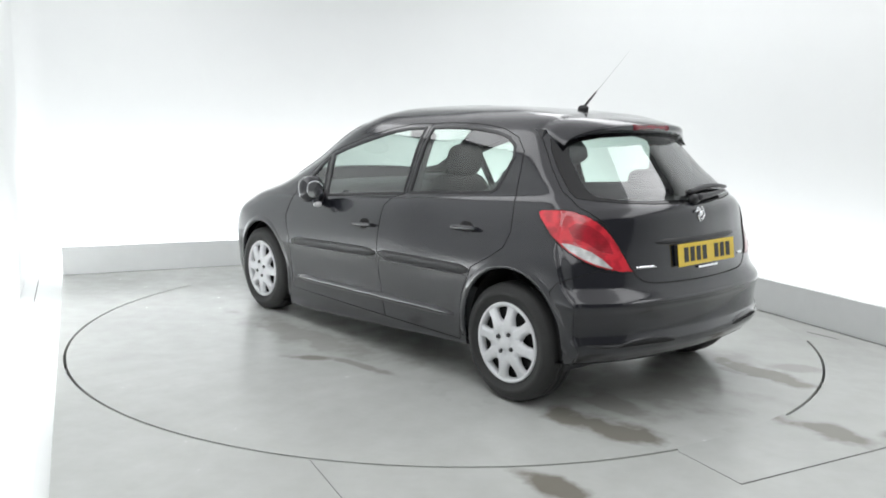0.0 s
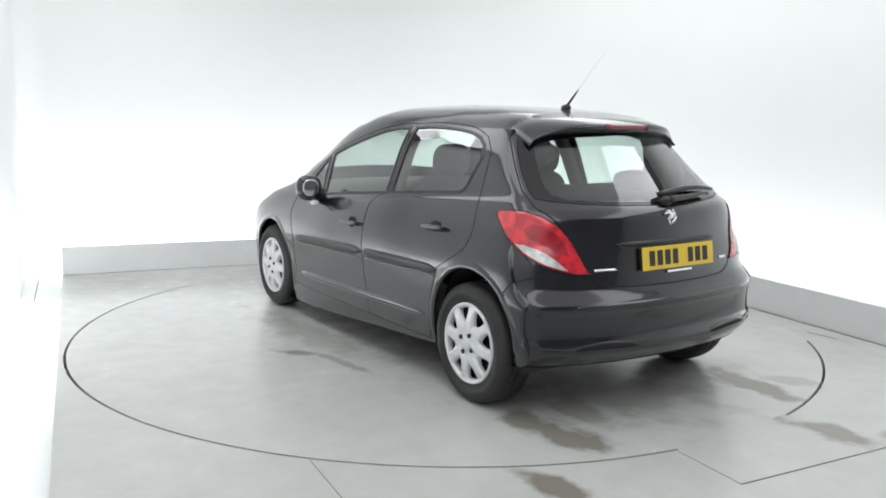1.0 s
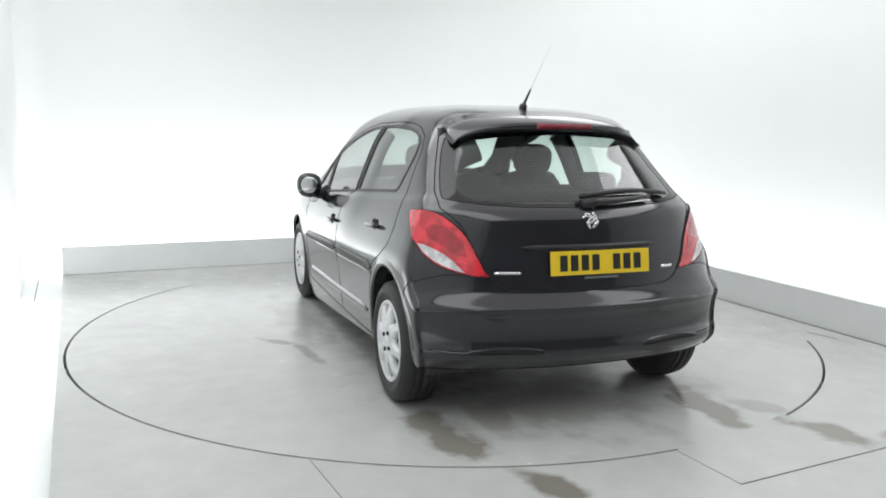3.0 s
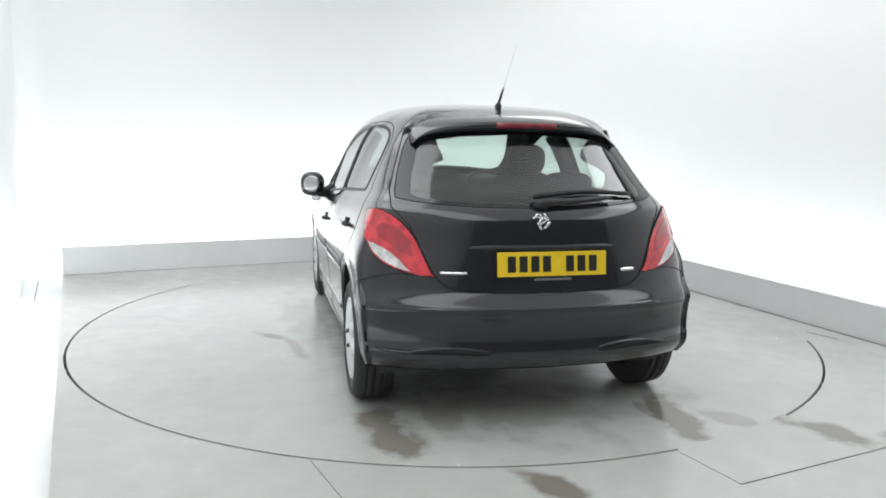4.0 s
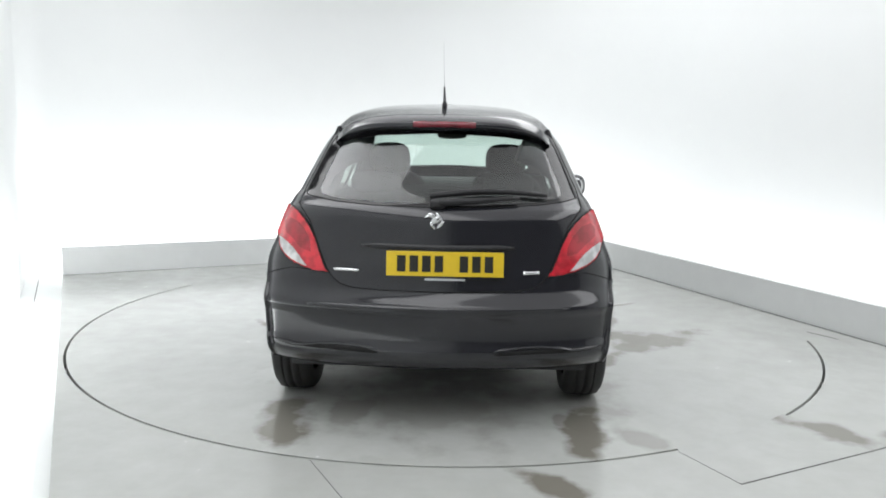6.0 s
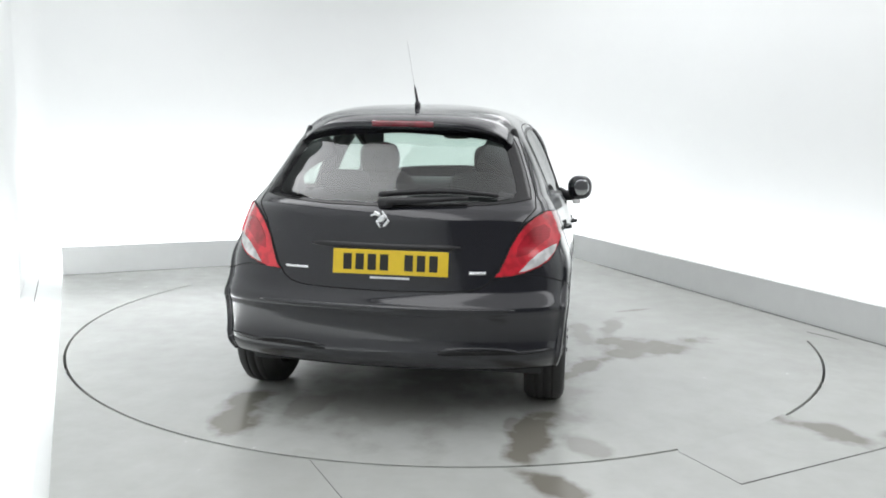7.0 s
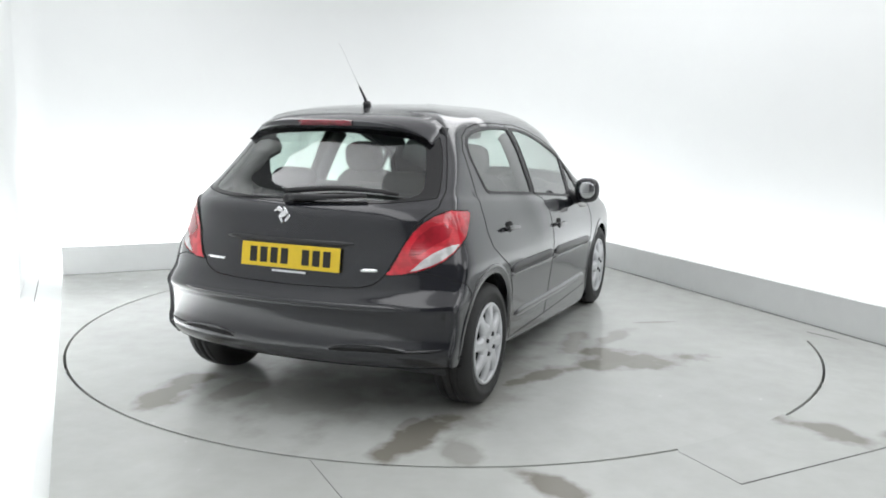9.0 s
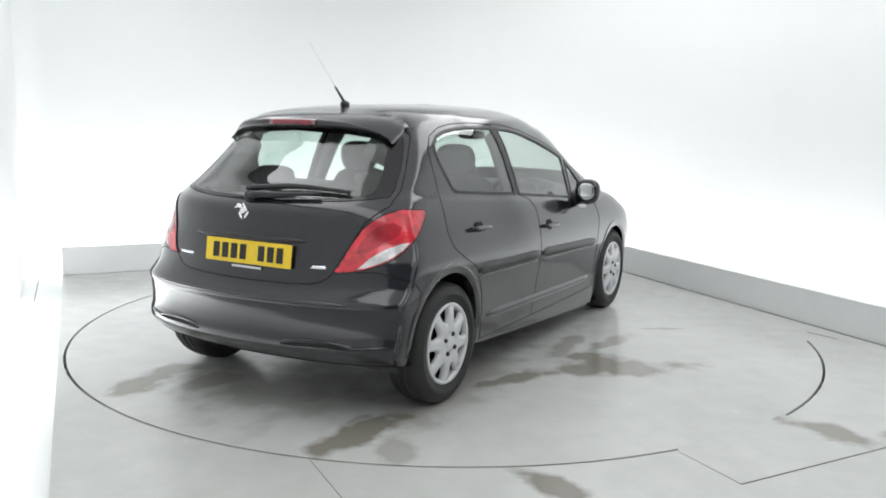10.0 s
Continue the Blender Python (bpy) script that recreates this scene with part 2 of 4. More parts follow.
UPZ = Vector((0, 0, 1))
floor_joint([(1.02, -2.215), (1.18, -2.53)], 0.0022)
floor_joint([(1.18, -2.53), (1.96, -2.13), (2.75, -1.72)], 0.007)
floor_joint([tuple(bay(EDGE_R - 0.004, v)[:2]) for v in (1.6, 0.5, -0.6, -1.7, -3.0)], 0.022)
floor_joint([tuple(bay(u, EDGE_B - 0.003)[:2]) for u in (EDGE_L, -1.0, 0.5, EDGE_R)], 0.006)
floor_joint([tuple(bay(-2.667, v)[:2]) for v in (0.2, 1.8, 3.45)], 0.006, -0.115)
floor_joint([(2.50, -0.10), (2.62, -0.27)], 0.012)
floor_joint([(-0.545, -2.375), (-0.37, -2.71), (0.1, -3.6)], 0.0022)


def turntable_disc():
    """The disc with its deck and its thin steel edge."""
    top = tagged(new("turntable"), "round grey painted turntable, tyre marks, damp stains and a broad brown patch", "turntable")
    bm = bmesh.new()
    bmesh.ops.create_cone(bm, cap_ends=True, segments=180, radius1=RING - 0.016, radius2=RING - 0.016, depth=0.11,
                          matrix=Matrix.Translation((0, 0, -0.055)))
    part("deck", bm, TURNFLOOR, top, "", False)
    bm = bmesh.new()
    n = 180
    rows = [[bm.verts.new((r * math.cos(2 * math.pi * k / n), r * math.sin(2 * math.pi * k / n), z)) for k in range(n)]
            for r, z in ((RING - 0.016, -0.10), (RING - 0.016, 0.0), (RING - 0.006, 0.0), (RING - 0.006, -0.10))]
    for a, b in zip(rows, rows[1:]):
        for k in range(n):
            bm.faces.new((a[k], b[k], b[(k + 1) % n], a[(k + 1) % n]))
    part("edge_band", bm, TURNFLOOR, top, "painted steel edge", False)
    return top


def gap_filler(a0, a1):
    """Floor-coloured strip, added to hide the gap round the turntable."""
    bm = bmesh.new()
    n = max(4, int((a1 - a0) / 2))
    rows = []
    for k in range(n + 1):
        a = radians(a0 + (a1 - a0) * k / n)
        rows.append([bm.verts.new((r * math.cos(a), r * math.sin(a), 0.0008 + 0.0003 * math.sin(k))) for r in (RING - 0.018, RING + 0.013)])
    for p, q in zip(rows, rows[1:]):
        bm.faces.new((p[0], p[1], q[1], q[0]))
    return mesh_ob("gap_filler", bm, FLOORM, floor, "added floor-coloured strip over the gap", False)


gap_filler(-65, -46)
gap_filler(-8, 152)
turntable = turntable_disc()
from mathutils.bvhtree import BVHTree

# ------------------------------------------------------------ the car
# car space: origin on the ground under the rear axle, x forward, y to its left

AXLE = 2.54
car = tagged(new("car"), "black five-door hatchback with silver wheel covers, on the turntable", "car")


def table(pairs):
    """A smooth curve through (key, value) pairs."""
    ks, vs = [a for a, _ in pairs], [b for _, b in pairs]
    n = len(ks)
    sl = [0.0] * n
    d = [(vs[k + 1] - vs[k]) / (ks[k + 1] - ks[k]) for k in range(n - 1)]
    sl[0], sl[-1] = d[0], d[-1]
    for k in range(1, n - 1):
        sl[k] = 0.0 if d[k - 1] * d[k] <= 0 else 2 * d[k - 1] * d[k] / (d[k - 1] + d[k])

    def f(x):
        if x <= ks[0]:
            return vs[0]
        if x >= ks[-1]:
            return vs[-1]
        k = max(i for i in range(n - 1) if ks[i] <= x)
        h = ks[k + 1] - ks[k]
        s = (x - ks[k]) / h
        return (vs[k] * (1 + 2 * s) * (1 - s) ** 2 + sl[k] * h * s * (1 - s) ** 2
                + vs[k + 1] * s * s * (3 - 2 * s) + sl[k + 1] * h * s * s * (s - 1))
    return f


# how much a level line climbs towards the tail, per metre
climb = table([(0.15, 0.075), (0.30, 0.055), (0.60, 0.058), (0.97, 0.072), (1.15, 0.05), (1.36, 0.0), (1.6, 0.0)])


def lift(h, x):
    return h + climb(h) * min(max(0.9 - x, -1.05), 1.35)


half_width = table([(0.17, 0.80), (0.24, 0.815), (0.34, 0.828), (0.46, 0.838), (0.58, 0.852), (0.65, 0.858), (0.70, 0.8565), (0.74, 0.8525), (0.78, 0.846), (0.82, 0.837), (0.87, 0.823), (0.91, 0.808), (0.945, 0.791),
                    (0.97, 0.770), (1.05, 0.738), (1.15, 0.698), (1.25, 0.655), (1.33, 0.608), (1.375, 0.568), (1.412, 0.520), (1.442, 0.45),
                    (1.463, 0.38), (1.478, 0.29), (1.490, 0.17), (1.497, 0.02)])
tail = table([(0.25, -0.53), (0.28, -0.565), (0.31, -0.598), (0.345, -0.618), (0.375, -0.618), (0.405, -0.606), (0.45, -0.604), (0.52, -0.612), (0.555, -0.624), (0.575, -0.620), (0.60, -0.600), (0.64, -0.578), (0.75, -0.562),
              (0.86, -0.548), (0.95, -0.54), (0.99, -0.52), (1.02, -0.48), (1.06, -0.44), (1.15, -0.34), (1.25, -0.235), (1.33, -0.155), (1.375, -0.11),
              (1.412, -0.05), (1.442, 0.06), (1.463, 0.22), (1.478, 0.42), (1.490, 0.72), (1.497, 1.08)])
nose = table([(0.17, 3.36), (0.25, 3.43), (0.40, 3.47), (0.60, 3.47), (0.68, 3.455), (0.76, 3.42), (0.82, 3.35), (0.87, 3.24), (0.91, 3.15), (0.945, 3.03), (0.975, 2.92), (1.01, 2.80),
              (1.07, 2.64), (1.15, 2.45), (1.25, 2.22), (1.33, 2.03), (1.375, 1.91), (1.412, 1.80), (1.442, 1.68), (1.463, 1.58), (1.478, 1.47), (1.490, 1.34), (1.497, 1.18)])
# how far the tail wraps forward at its corners
wrap = table([(0.17, 0.20), (0.40, 0.222), (0.56, 0.236), (0.605, 0.245), (0.64, 0.258), (0.75, 0.285), (0.85, 0.31), (0.95, 0.31), (1.02, 0.28), (1.2, 0.27), (1.33, 0.24), (1.40, 0.20), (1.497, 0.12)])
wrap_front = table([(0.17, 0.55), (0.70, 0.56), (0.88, 0.52), (0.97, 0.46), (1.2, 0.43), (1.38, 0.35), (1.497, 0.12)])
pinch = table([(0.17, 0.978), (0.56, 0.972), (0.64, 0.965), (0.75, 0.955), (0.85, 0.928), (0.95, 0.910), (1.02, 0.90), (1.2, 0.91), (1.38, 0.92), (1.497, 0.95)])


def level(h, n_side=90):
    """One level line of the left half of the body, from the tail's middle to the nose's middle."""
    zt = lift(h, -0.45)
    w, a, b = half_width(h), tail(zt), nose(h)
    c, f = wrap(zt), wrap_front(h)
    pk = pinch(zt)
    wt = w * pk
    mid = (a + b) / 2
    ctrl = [(a + 0.035 * c, -0.22 * wt), (a, 0.0), (a + 0.035 * c, 0.22 * wt), (a + 0.125 * c, 0.45 * wt), (a + 0.30 * c, 0.68 * wt), (a + 0.56 * c, 0.86 * wt),
            (a + 0.84 * c, 0.965 * wt), (a + 1.25 * c, wt * 1.015), (a + c * 1.25 + (mid - a - 1.25 * c) * 0.45, w * (0.45 * pk + 0.55) * 1.005), (mid - 0.25 * (mid - a), w * 0.998), (mid, w), (mid + 0.35 * (b - mid), w * 0.99),
            (b - f * 1.15, w * 0.965), (b - f * 0.80, w * 0.90), (b - f * 0.45, w * 0.76), (b - f * 0.2, w * 0.55), (b - f * 0.05, w * 0.28), (b, 0.0), (b - f * 0.05, -0.28 * w)]
    out = []
    for k in range(1, len(ctrl) - 2):
        p0, p1, p2, p3 = (Vector(q) for q in ctrl[k - 1:k + 3])
        m = 8 if k < 8 else 10
        for i in range(m):
            s = i / m
            out.append(0.5 * (2 * p1 + (p2 - p0) * s + (2 * p0 - 5 * p1 + 4 * p2 - p3) * s * s + (3 * p1 - p0 - 3 * p2 + p3) * s ** 3))
    out.append(Vector(ctrl[-2]))
    out[0].y = out[-1].y = 0.0
    return [Vector((p.x, p.y, lift(h, p.x))) for p in out]


LEVELS = sorted({round(0.185 + 0.0125 * k, 4) for k in range(97)} | {1.388, 1.40, 1.41, 1.42, 1.43, 1.442, 1.453, 1.463, 1.471, 1.478, 1.484, 1.490, 1.494, 1.497})


def shell():
    """The whole outer skin as one closed grid."""
    bm = bmesh.new()
    rows = []
    for h in LEVELS:
        left = level(h)
        loop = left + [Vector((p.x, -p.y, p.z)) for p in left[-2:0:-1]]
        rows.append([bm.verts.new(p) for p in loop])
    n = len(rows[0])
    for a, b in zip(rows, rows[1:]):
        for k in range(n):
            bm.faces.new((a[k], a[(k + 1) % n], b[(k + 1) % n], b[k]))
    bm.faces.new(rows[-1])
    bm.faces.new(list(reversed(rows[0])))
    bmesh.ops.recalc_face_normals(bm, faces=bm.faces)
    return bm


skin = shell()
bpy_tree = BVHTree.FromBMesh(skin)


def on_side(x, z, side):
    """The skin's place and normal at (x, z), seen from that side."""
    hit = bpy_tree.ray_cast(Vector((x, 2.0 * side, z)), Vector((0, -side, 0)))
    return hit[0], hit[1]


def on_tail(y, z):
    hit = bpy_tree.ray_cast(Vector((-3.0, y, z)), Vector((1, 0, 0)))
    return hit[0], hit[1]


def on_roof(x, y):
    hit = bpy_tree.ray_cast(Vector((x, y, 3.0)), Vector((0, 0, -1)))
    return hit[0], hit[1]


REG = skin.faces.layers.int.new("region")
UP = Vector((0, 0, 1))


def inside(poly, s, z):
    hit = False
    for (a, b), (c, d) in zip(poly, poly[1:] + poly[:1]):
        if (b > z) != (d > z) and s < (c - a) * (z - b) / (d - b) + a:
            hit = not hit
    return hit


def claim(poly, along, number, keep):
    """Cut the outline poly, drawn in (distance along a level line, height), into the skin and give its faces that number."""
    along = Vector(along).normalized()
    lo = (min(p[0] for p in poly) - 0.03, min(p[1] for p in poly) - 0.03)
    hi = (max(p[0] for p in poly) + 0.03, max(p[1] for p in poly) + 0.03)

    def reach(f):
        ss, zs = [v.co.dot(along) for v in f.verts], [v.co.z for v in f.verts]
        return min(ss), max(ss), min(zs), max(zs)

    def fits(f):
        if f[REG] or not keep(f.calc_center_median()):
            return False
        a, b, c, d = reach(f)
        return b > lo[0] and a < hi[0] and d > lo[1] and c < hi[1]
    found = [f for f in skin.faces if fits(f)]
    for (a, b), (c, d) in zip(poly, poly[1:] + poly[:1]):
        normal = along * (d - b) - UP * (c - a)
        if normal.length < 1e-6:
            continue
        e0, e1 = (min(a, c) - 0.012, min(b, d) - 0.012), (max(a, c) + 0.012, max(b, d) + 0.012)
        faces, rest = [], []
        for f in found:
            s0, s1, z0, z1 = reach(f)
            (faces if s1 > e0[0] and s0 < e1[0] and z1 > e0[1] and z0 < e1[1] else rest).append(f)
        geom = list({v for f in faces for v in f.verts}) + list({e for f in faces for e in f.edges}) + faces
        done = bmesh.ops.bisect_plane(skin, geom=geom, dist=1e-5, plane_co=along * a + UP * b, plane_no=normal.normalized())
        found = rest + [g for g in done["geom"] if isinstance(g, bmesh.types.BMFace)]
    for f in found:
        c = f.calc_center_median()
        if inside(poly, c.dot(along), c.z):
            f[REG] = number


def mirror_poly(half):
    """A closed outline from its right half, drawn from the bottom's middle to the top's middle."""
    return half + [(-y, z) for y, z in reversed(half) if abs(y) > 1e-6]


def arch(cx, cz, r, foot):
    n = 22
    pts = [(cx + r * math.cos(math.pi * k / n), cz + r * math.sin(math.pi * k / n)) for k in range(n + 1)]
    return [(cx + r, foot)] + pts + [(cx - r, foot)]


WIN_F, WIN_Q, WIN_R, DOOR_F, DOOR_R, LAMP, LAMP_W, WELL = 1, 2, 3, 4, 5, 6, 7, 8
GLASS_B, FRIT, GATE, SCREEN, BUMPER, STOP = 31, 32, 33, 34, 35, 10
OUT_F = [(0.915, 0.980), (1.74, 0.906), (1.80, 1.165), (1.66, 1.212), (1.47, 1.264), (1.33, 1.30), (1.20, 1.33), (1.08, 1.347), (0.93, 1.354)]
OUT_Q = [(1.785, 0.904), (2.07, 0.880), (2.085, 0.925), (1.90, 1.105), (1.852, 1.140)]
OUT_R = [(0.862, 0.986), (0.866, 1.356), (0.74, 1.361), (0.608, 1.361), (0.46, 1.352), (0.342, 1.338), (0.25, 1.314), (0.185, 1.275), (0.160, 1.215), (0.178, 1.14),
         (0.198, 1.08), (0.215, 1.050), (0.245, 1.034), (0.36, 1.024)]
OUT_DF = [(1.02, 0.245), (1.05, 0.50), (1.055, 0.65), (1.05, 0.90), (1.0, 0.95), (0.888, 0.985), (0.892, 1.378), (1.05, 1.376), (1.25, 1.345), (1.50, 1.283), (1.70, 1.224), (1.83, 1.182), (1.96, 1.095),
          (2.13, 0.945), (2.16, 0.74), (2.09, 0.59), (2.09, 0.245)]
OUT_DR = [(1.02, 0.245), (1.05, 0.50), (1.055, 0.65), (1.05, 0.90), (1.0, 0.95), (0.888, 0.985), (0.892, 1.378), (0.74, 1.385), (0.60, 1.385), (0.44, 1.376), (0.31, 1.358), (0.19, 1.318), (0.11, 1.25), (0.085, 1.15),
          (0.07, 1.05), (0.035, 0.95), (0.015, 0.86), (0.04, 0.78), (0.11, 0.73), (0.25, 0.655), (0.33, 0.50), (0.36, 0.245)]
OUT_LAMP = [(-0.007, 0.706), (0.05, 0.708), (0.124, 0.722), (0.19, 0.742), (0.24, 0.763), (0.30, 0.797), (0.345, 0.832), (0.385, 0.875), (0.412, 0.915), (0.432, 0.945), (0.438, 0.966),
            (0.425, 0.975), (0.346, 0.984), (0.29, 0.982), (0.22, 0.962), (0.17, 0.935), (0.127, 0.900), (0.085, 0.845), (0.048, 0.785), (0.015, 0.73)]
OUT_LAMPW = [(0.095, 0.724), (0.124, 0.729), (0.19, 0.749), (0.24, 0.770), (0.30, 0.804), (0.338, 0.836), (0.30, 0.834), (0.25, 0.820), (0.20, 0.800), (0.150, 0.770), (0.115, 0.740)]
OUT_LAMPD = [(0.095, 0.790), (0.150, 0.800), (0.215, 0.838), (0.285, 0.868), (0.305, 0.905), (0.270, 0.930), (0.205, 0.918), (0.150, 0.882), (0.112, 0.835)]

for side in (1, -1):
    keep = (lambda s: lambda c: c.y * s > 0.3)(side)
    at = 0 if side > 0 else 15
    claim(arch(-0.02, 0.350, 0.335, 0.10), (1, 0, 0), WELL + at, (lambda s: lambda c: c.y * s > 0.45 and c.z < 0.72)(side))
    claim(arch(2.50, 0.315, 0.345, 0.10), (1, 0, 0), WELL + at, (lambda s: lambda c: c.y * s > 0.45 and c.z < 0.72)(side))
    claim(OUT_F, (1, 0, 0), WIN_F + at, keep)
    claim(OUT_Q, (1, 0, 0), WIN_Q + at, keep)
    claim(OUT_R, (1, 0, 0), WIN_R + at, keep)
    claim(OUT_DF, (1, 0, 0), DOOR_F + at, keep)
    claim(OUT_DR, (1, 0, 0), DOOR_R + at, keep)
    claim(OUT_LAMPW, (1, side, 0), LAMP_W + at, (lambda s: lambda c: c.y * s > 0.3 and c.x < 0.0)(side))
    claim(OUT_LAMPD, (1, side, 0), STOP + at, (lambda s: lambda c: c.y * s > 0.3 and c.x < 0.0)(side))
    claim(OUT_LAMP, (1, side, 0), LAMP + at, (lambda s: lambda c: c.y * s > 0.3 and c.x < 0.0)(side))

tail_only = lambda c: c.x < 0.06
claim(mirror_poly([(0.0, 1.022), (0.30, 1.026), (0.48, 1.034), (0.555, 1.048), (0.572, 1.068), (0.565, 1.10), (0.538, 1.175), (0.508, 1.25), (0.485, 1.282), (0.43, 1.302), (0.30, 1.320), (0.0, 1.334)]),
      (0, 1, 0), GLASS_B, tail_only)
claim(mirror_poly([(0.0, 1.008), (0.30, 1.012), (0.466, 1.02), (0.58, 1.03), (0.640, 1.04), (0.634, 1.075), (0.604, 1.16), (0.564, 1.26), (0.536, 1.31), (0.45, 1.325), (0.30, 1.338), (0.0, 1.35)]),
      (0, 1, 0), FRIT, tail_only)
claim(mirror_poly([(0.0, 0.637), (0.25, 0.639), (0.385, 0.645), (0.44, 0.658), (0.475, 0.682), (0.505, 0.72), (0.60, 0.93), (0.665, 1.0), (0.655, 1.07), (0.62, 1.16), (0.575, 1.27), (0.545, 1.335), (0.45, 1.37),
                   (0.0, 1.392)]), (0, 1, 0), GATE, tail_only)
claim([(-0.9, 0.10), (-0.31, 0.10), (-0.31, 0.55), (-0.285, 0.615), (-0.33, 0.665), (-0.43, 0.712), (-0.9, 0.712)], (1, 0, 0), BUMPER, lambda c: c.x < -0.2 and c.z > 0.1705)
claim(mirror_poly([(0.0, 1.035), (0.40, 1.025), (0.58, 1.01), (0.62, 1.04), (0.60, 1.15), (0.555, 1.28), (0.52, 1.35), (0.35, 1.385), (0.0, 1.40)]), (0, 1, 0), SCREEN, lambda c: c.x > 1.4)

bmesh.ops.dissolve_degenerate(skin, dist=0.0003, edges=skin.edges)
skin.normal_update()


def extract(numbers, push=0.0):
    """The skin's faces with these numbers as a mesh of their own, with the whole skin's normals."""
    bm = bmesh.new()
    made, normals = {}, []
    faces = [f for f in skin.faces if f[REG] in numbers]
    for f in faces:
        for v in f.verts:
            if v not in made:
                made[v] = bm.verts.new(v.co + v.normal * push)
                normals.append(v.normal.copy())
        bm.faces.new([made[v] for v in f.verts])
    return bm, normals


def panel(name, numbers, material, parent, label="", push=0.0):
    bm, normals = extract(numbers, push)
    ob = part(name, bm, material, parent, label)
    ob.data.normals_split_custom_set_from_vertices(normals)
    return ob


def rim_of(numbers, width, out, back, material, name, parent, label="", others=None):
    """A bead along the edge of the faces with these numbers."""
    bm = bmesh.new()
    for f in skin.faces:
        if f[REG] not in numbers:
            continue
        for e in f.edges:
            across = [g for g in e.link_faces if g is not f]
            if across and across[0][REG] in numbers or (others and across and across[0][REG] not in others):
                continue
            a, b = e.verts
            d = (b.co - a.co)
            if d.length < 1e-6:
                continue
            d.normalize()
            ends = []
            for v, s in ((a, -1), (b, 1)):
                n = v.normal
                t = n.cross(d).normalized() * width
                o = v.co + d * s * width * 0.4
                ends.append([bm.verts.new(p) for p in (o - t - n * back, o - t * 0.7 + n * out, o + t * 0.7 + n * out, o + t - n * back)])
            for k in range(3):
                bm.faces.new((ends[0][k], ends[0][k + 1], ends[1][k + 1], ends[1][k]))
    return part(name, bm, material, parent, label, False)


def sweep(name, spots, profile, material, parent, label="", taper=True):
    """A moulded strip along spots (place, normal) with a profile of (across, height) pairs; its ends run out."""
    bm = bmesh.new()
    rows = []
    n = len(spots)
    for k, (p, nor) in enumerate(spots):
        t = (spots[min(k + 1, n - 1)][0] - spots[max(k - 1, 0)][0]).normalized()
        c = nor.cross(t).normalized()
        f = min(1.0, 0.35 + min(k, n - 1 - k) * 0.4) if taper else 1.0
        rows.append([bm.verts.new(p + c * a * f + nor * (h * f if h > 0 else h)) for a, h in profile])
    for a, b in zip(rows, rows[1:]):
        for k in range(len(profile) - 1):
            bm.faces.new((a[k], a[k + 1], b[k + 1], b[k]))
    for r in (rows[0], rows[-1]):
        bm.faces.new(r)
    bmesh.ops.recalc_face_normals(bm, faces=bm.faces)
    return part(name, bm, material, parent, label)


def spaced(pts, step=0.05):
    out = []
    for (a, b), (c, d) in zip(pts, pts[1:]):
        m = max(1, int(math.hypot(c - a, d - b) / step))
        out += [(a + (c - a) * k / m, b + (d - b) * k / m) for k in range(m)]
    return out + [pts[-1]]


def blob(bm, centre, size, power=2.6, m=None, seg=20, rings=12):
    """A rounded block: a superellipsoid."""
    def sp(v, e):
        return math.copysign(abs(v) ** e, v)
    e = 2 / power
    rows = []
    for i in range(rings + 1):
        th = -math.pi / 2 + math.pi * i / rings
        row = []
        for k in range(seg):
            ph = 2 * math.pi * k / seg
            p = Vector((size[0] * sp(math.cos(th), e) * sp(math.cos(ph), e), size[1] * sp(math.cos(th), e) * sp(math.sin(ph), e), size[2] * sp(math.sin(th), e)))
            p = (m @ p if m else p) + Vector(centre)
            row.append(bm.verts.new(p))
        rows.append(row)
    for a, b in zip(rows, rows[1:]):
        for k in range(seg):
            bm.faces.new((a[k], a[(k + 1) % seg], b[(k + 1) % seg], b[k]))
    bmesh.ops.remove_doubles(bm, verts=bm.verts, dist=1e-5)
    return bm


def lathe(bm, profile, seg=64):
    """Turn (radius, y) pairs about the y axis."""
    rows = [[bm.verts.new((r * math.cos(2 * math.pi * k / seg), y, r * math.sin(2 * math.pi * k / seg))) for k in range(seg)] for r, y in profile]
    for a, b in zip(rows, rows[1:]):
        for k in range(seg):
            bm.faces.new((a[k], a[(k + 1) % seg], b[(k + 1) % seg], b[k]))
    return rows


def tube(bm, pts, radius, seg=8):
    rows = []
    for k, p in enumerate(pts):
        t = (pts[min(k + 1, len(pts) - 1)] - pts[max(k - 1, 0)]).normalized()
        a = t.cross(Vector((0.3, 0.5, 0.81))).normalized()
        b = t.cross(a)
        r = radius[k] if isinstance(radius, (list, tuple)) else radius
        rows.append([bm.verts.new(p + a * r * math.cos(2 * math.pi * i / seg) + b * r * math.sin(2 * math.pi * i / seg)) for i in range(seg)])
    for a, b in zip(rows, rows[1:]):
        for i in range(seg):
            bm.faces.new((a[i], a[(i + 1) % seg], b[(i + 1) % seg], b[i]))
    bm.faces.new(list(reversed(rows[0])))
    bm.faces.new(rows[-1])
    return bm


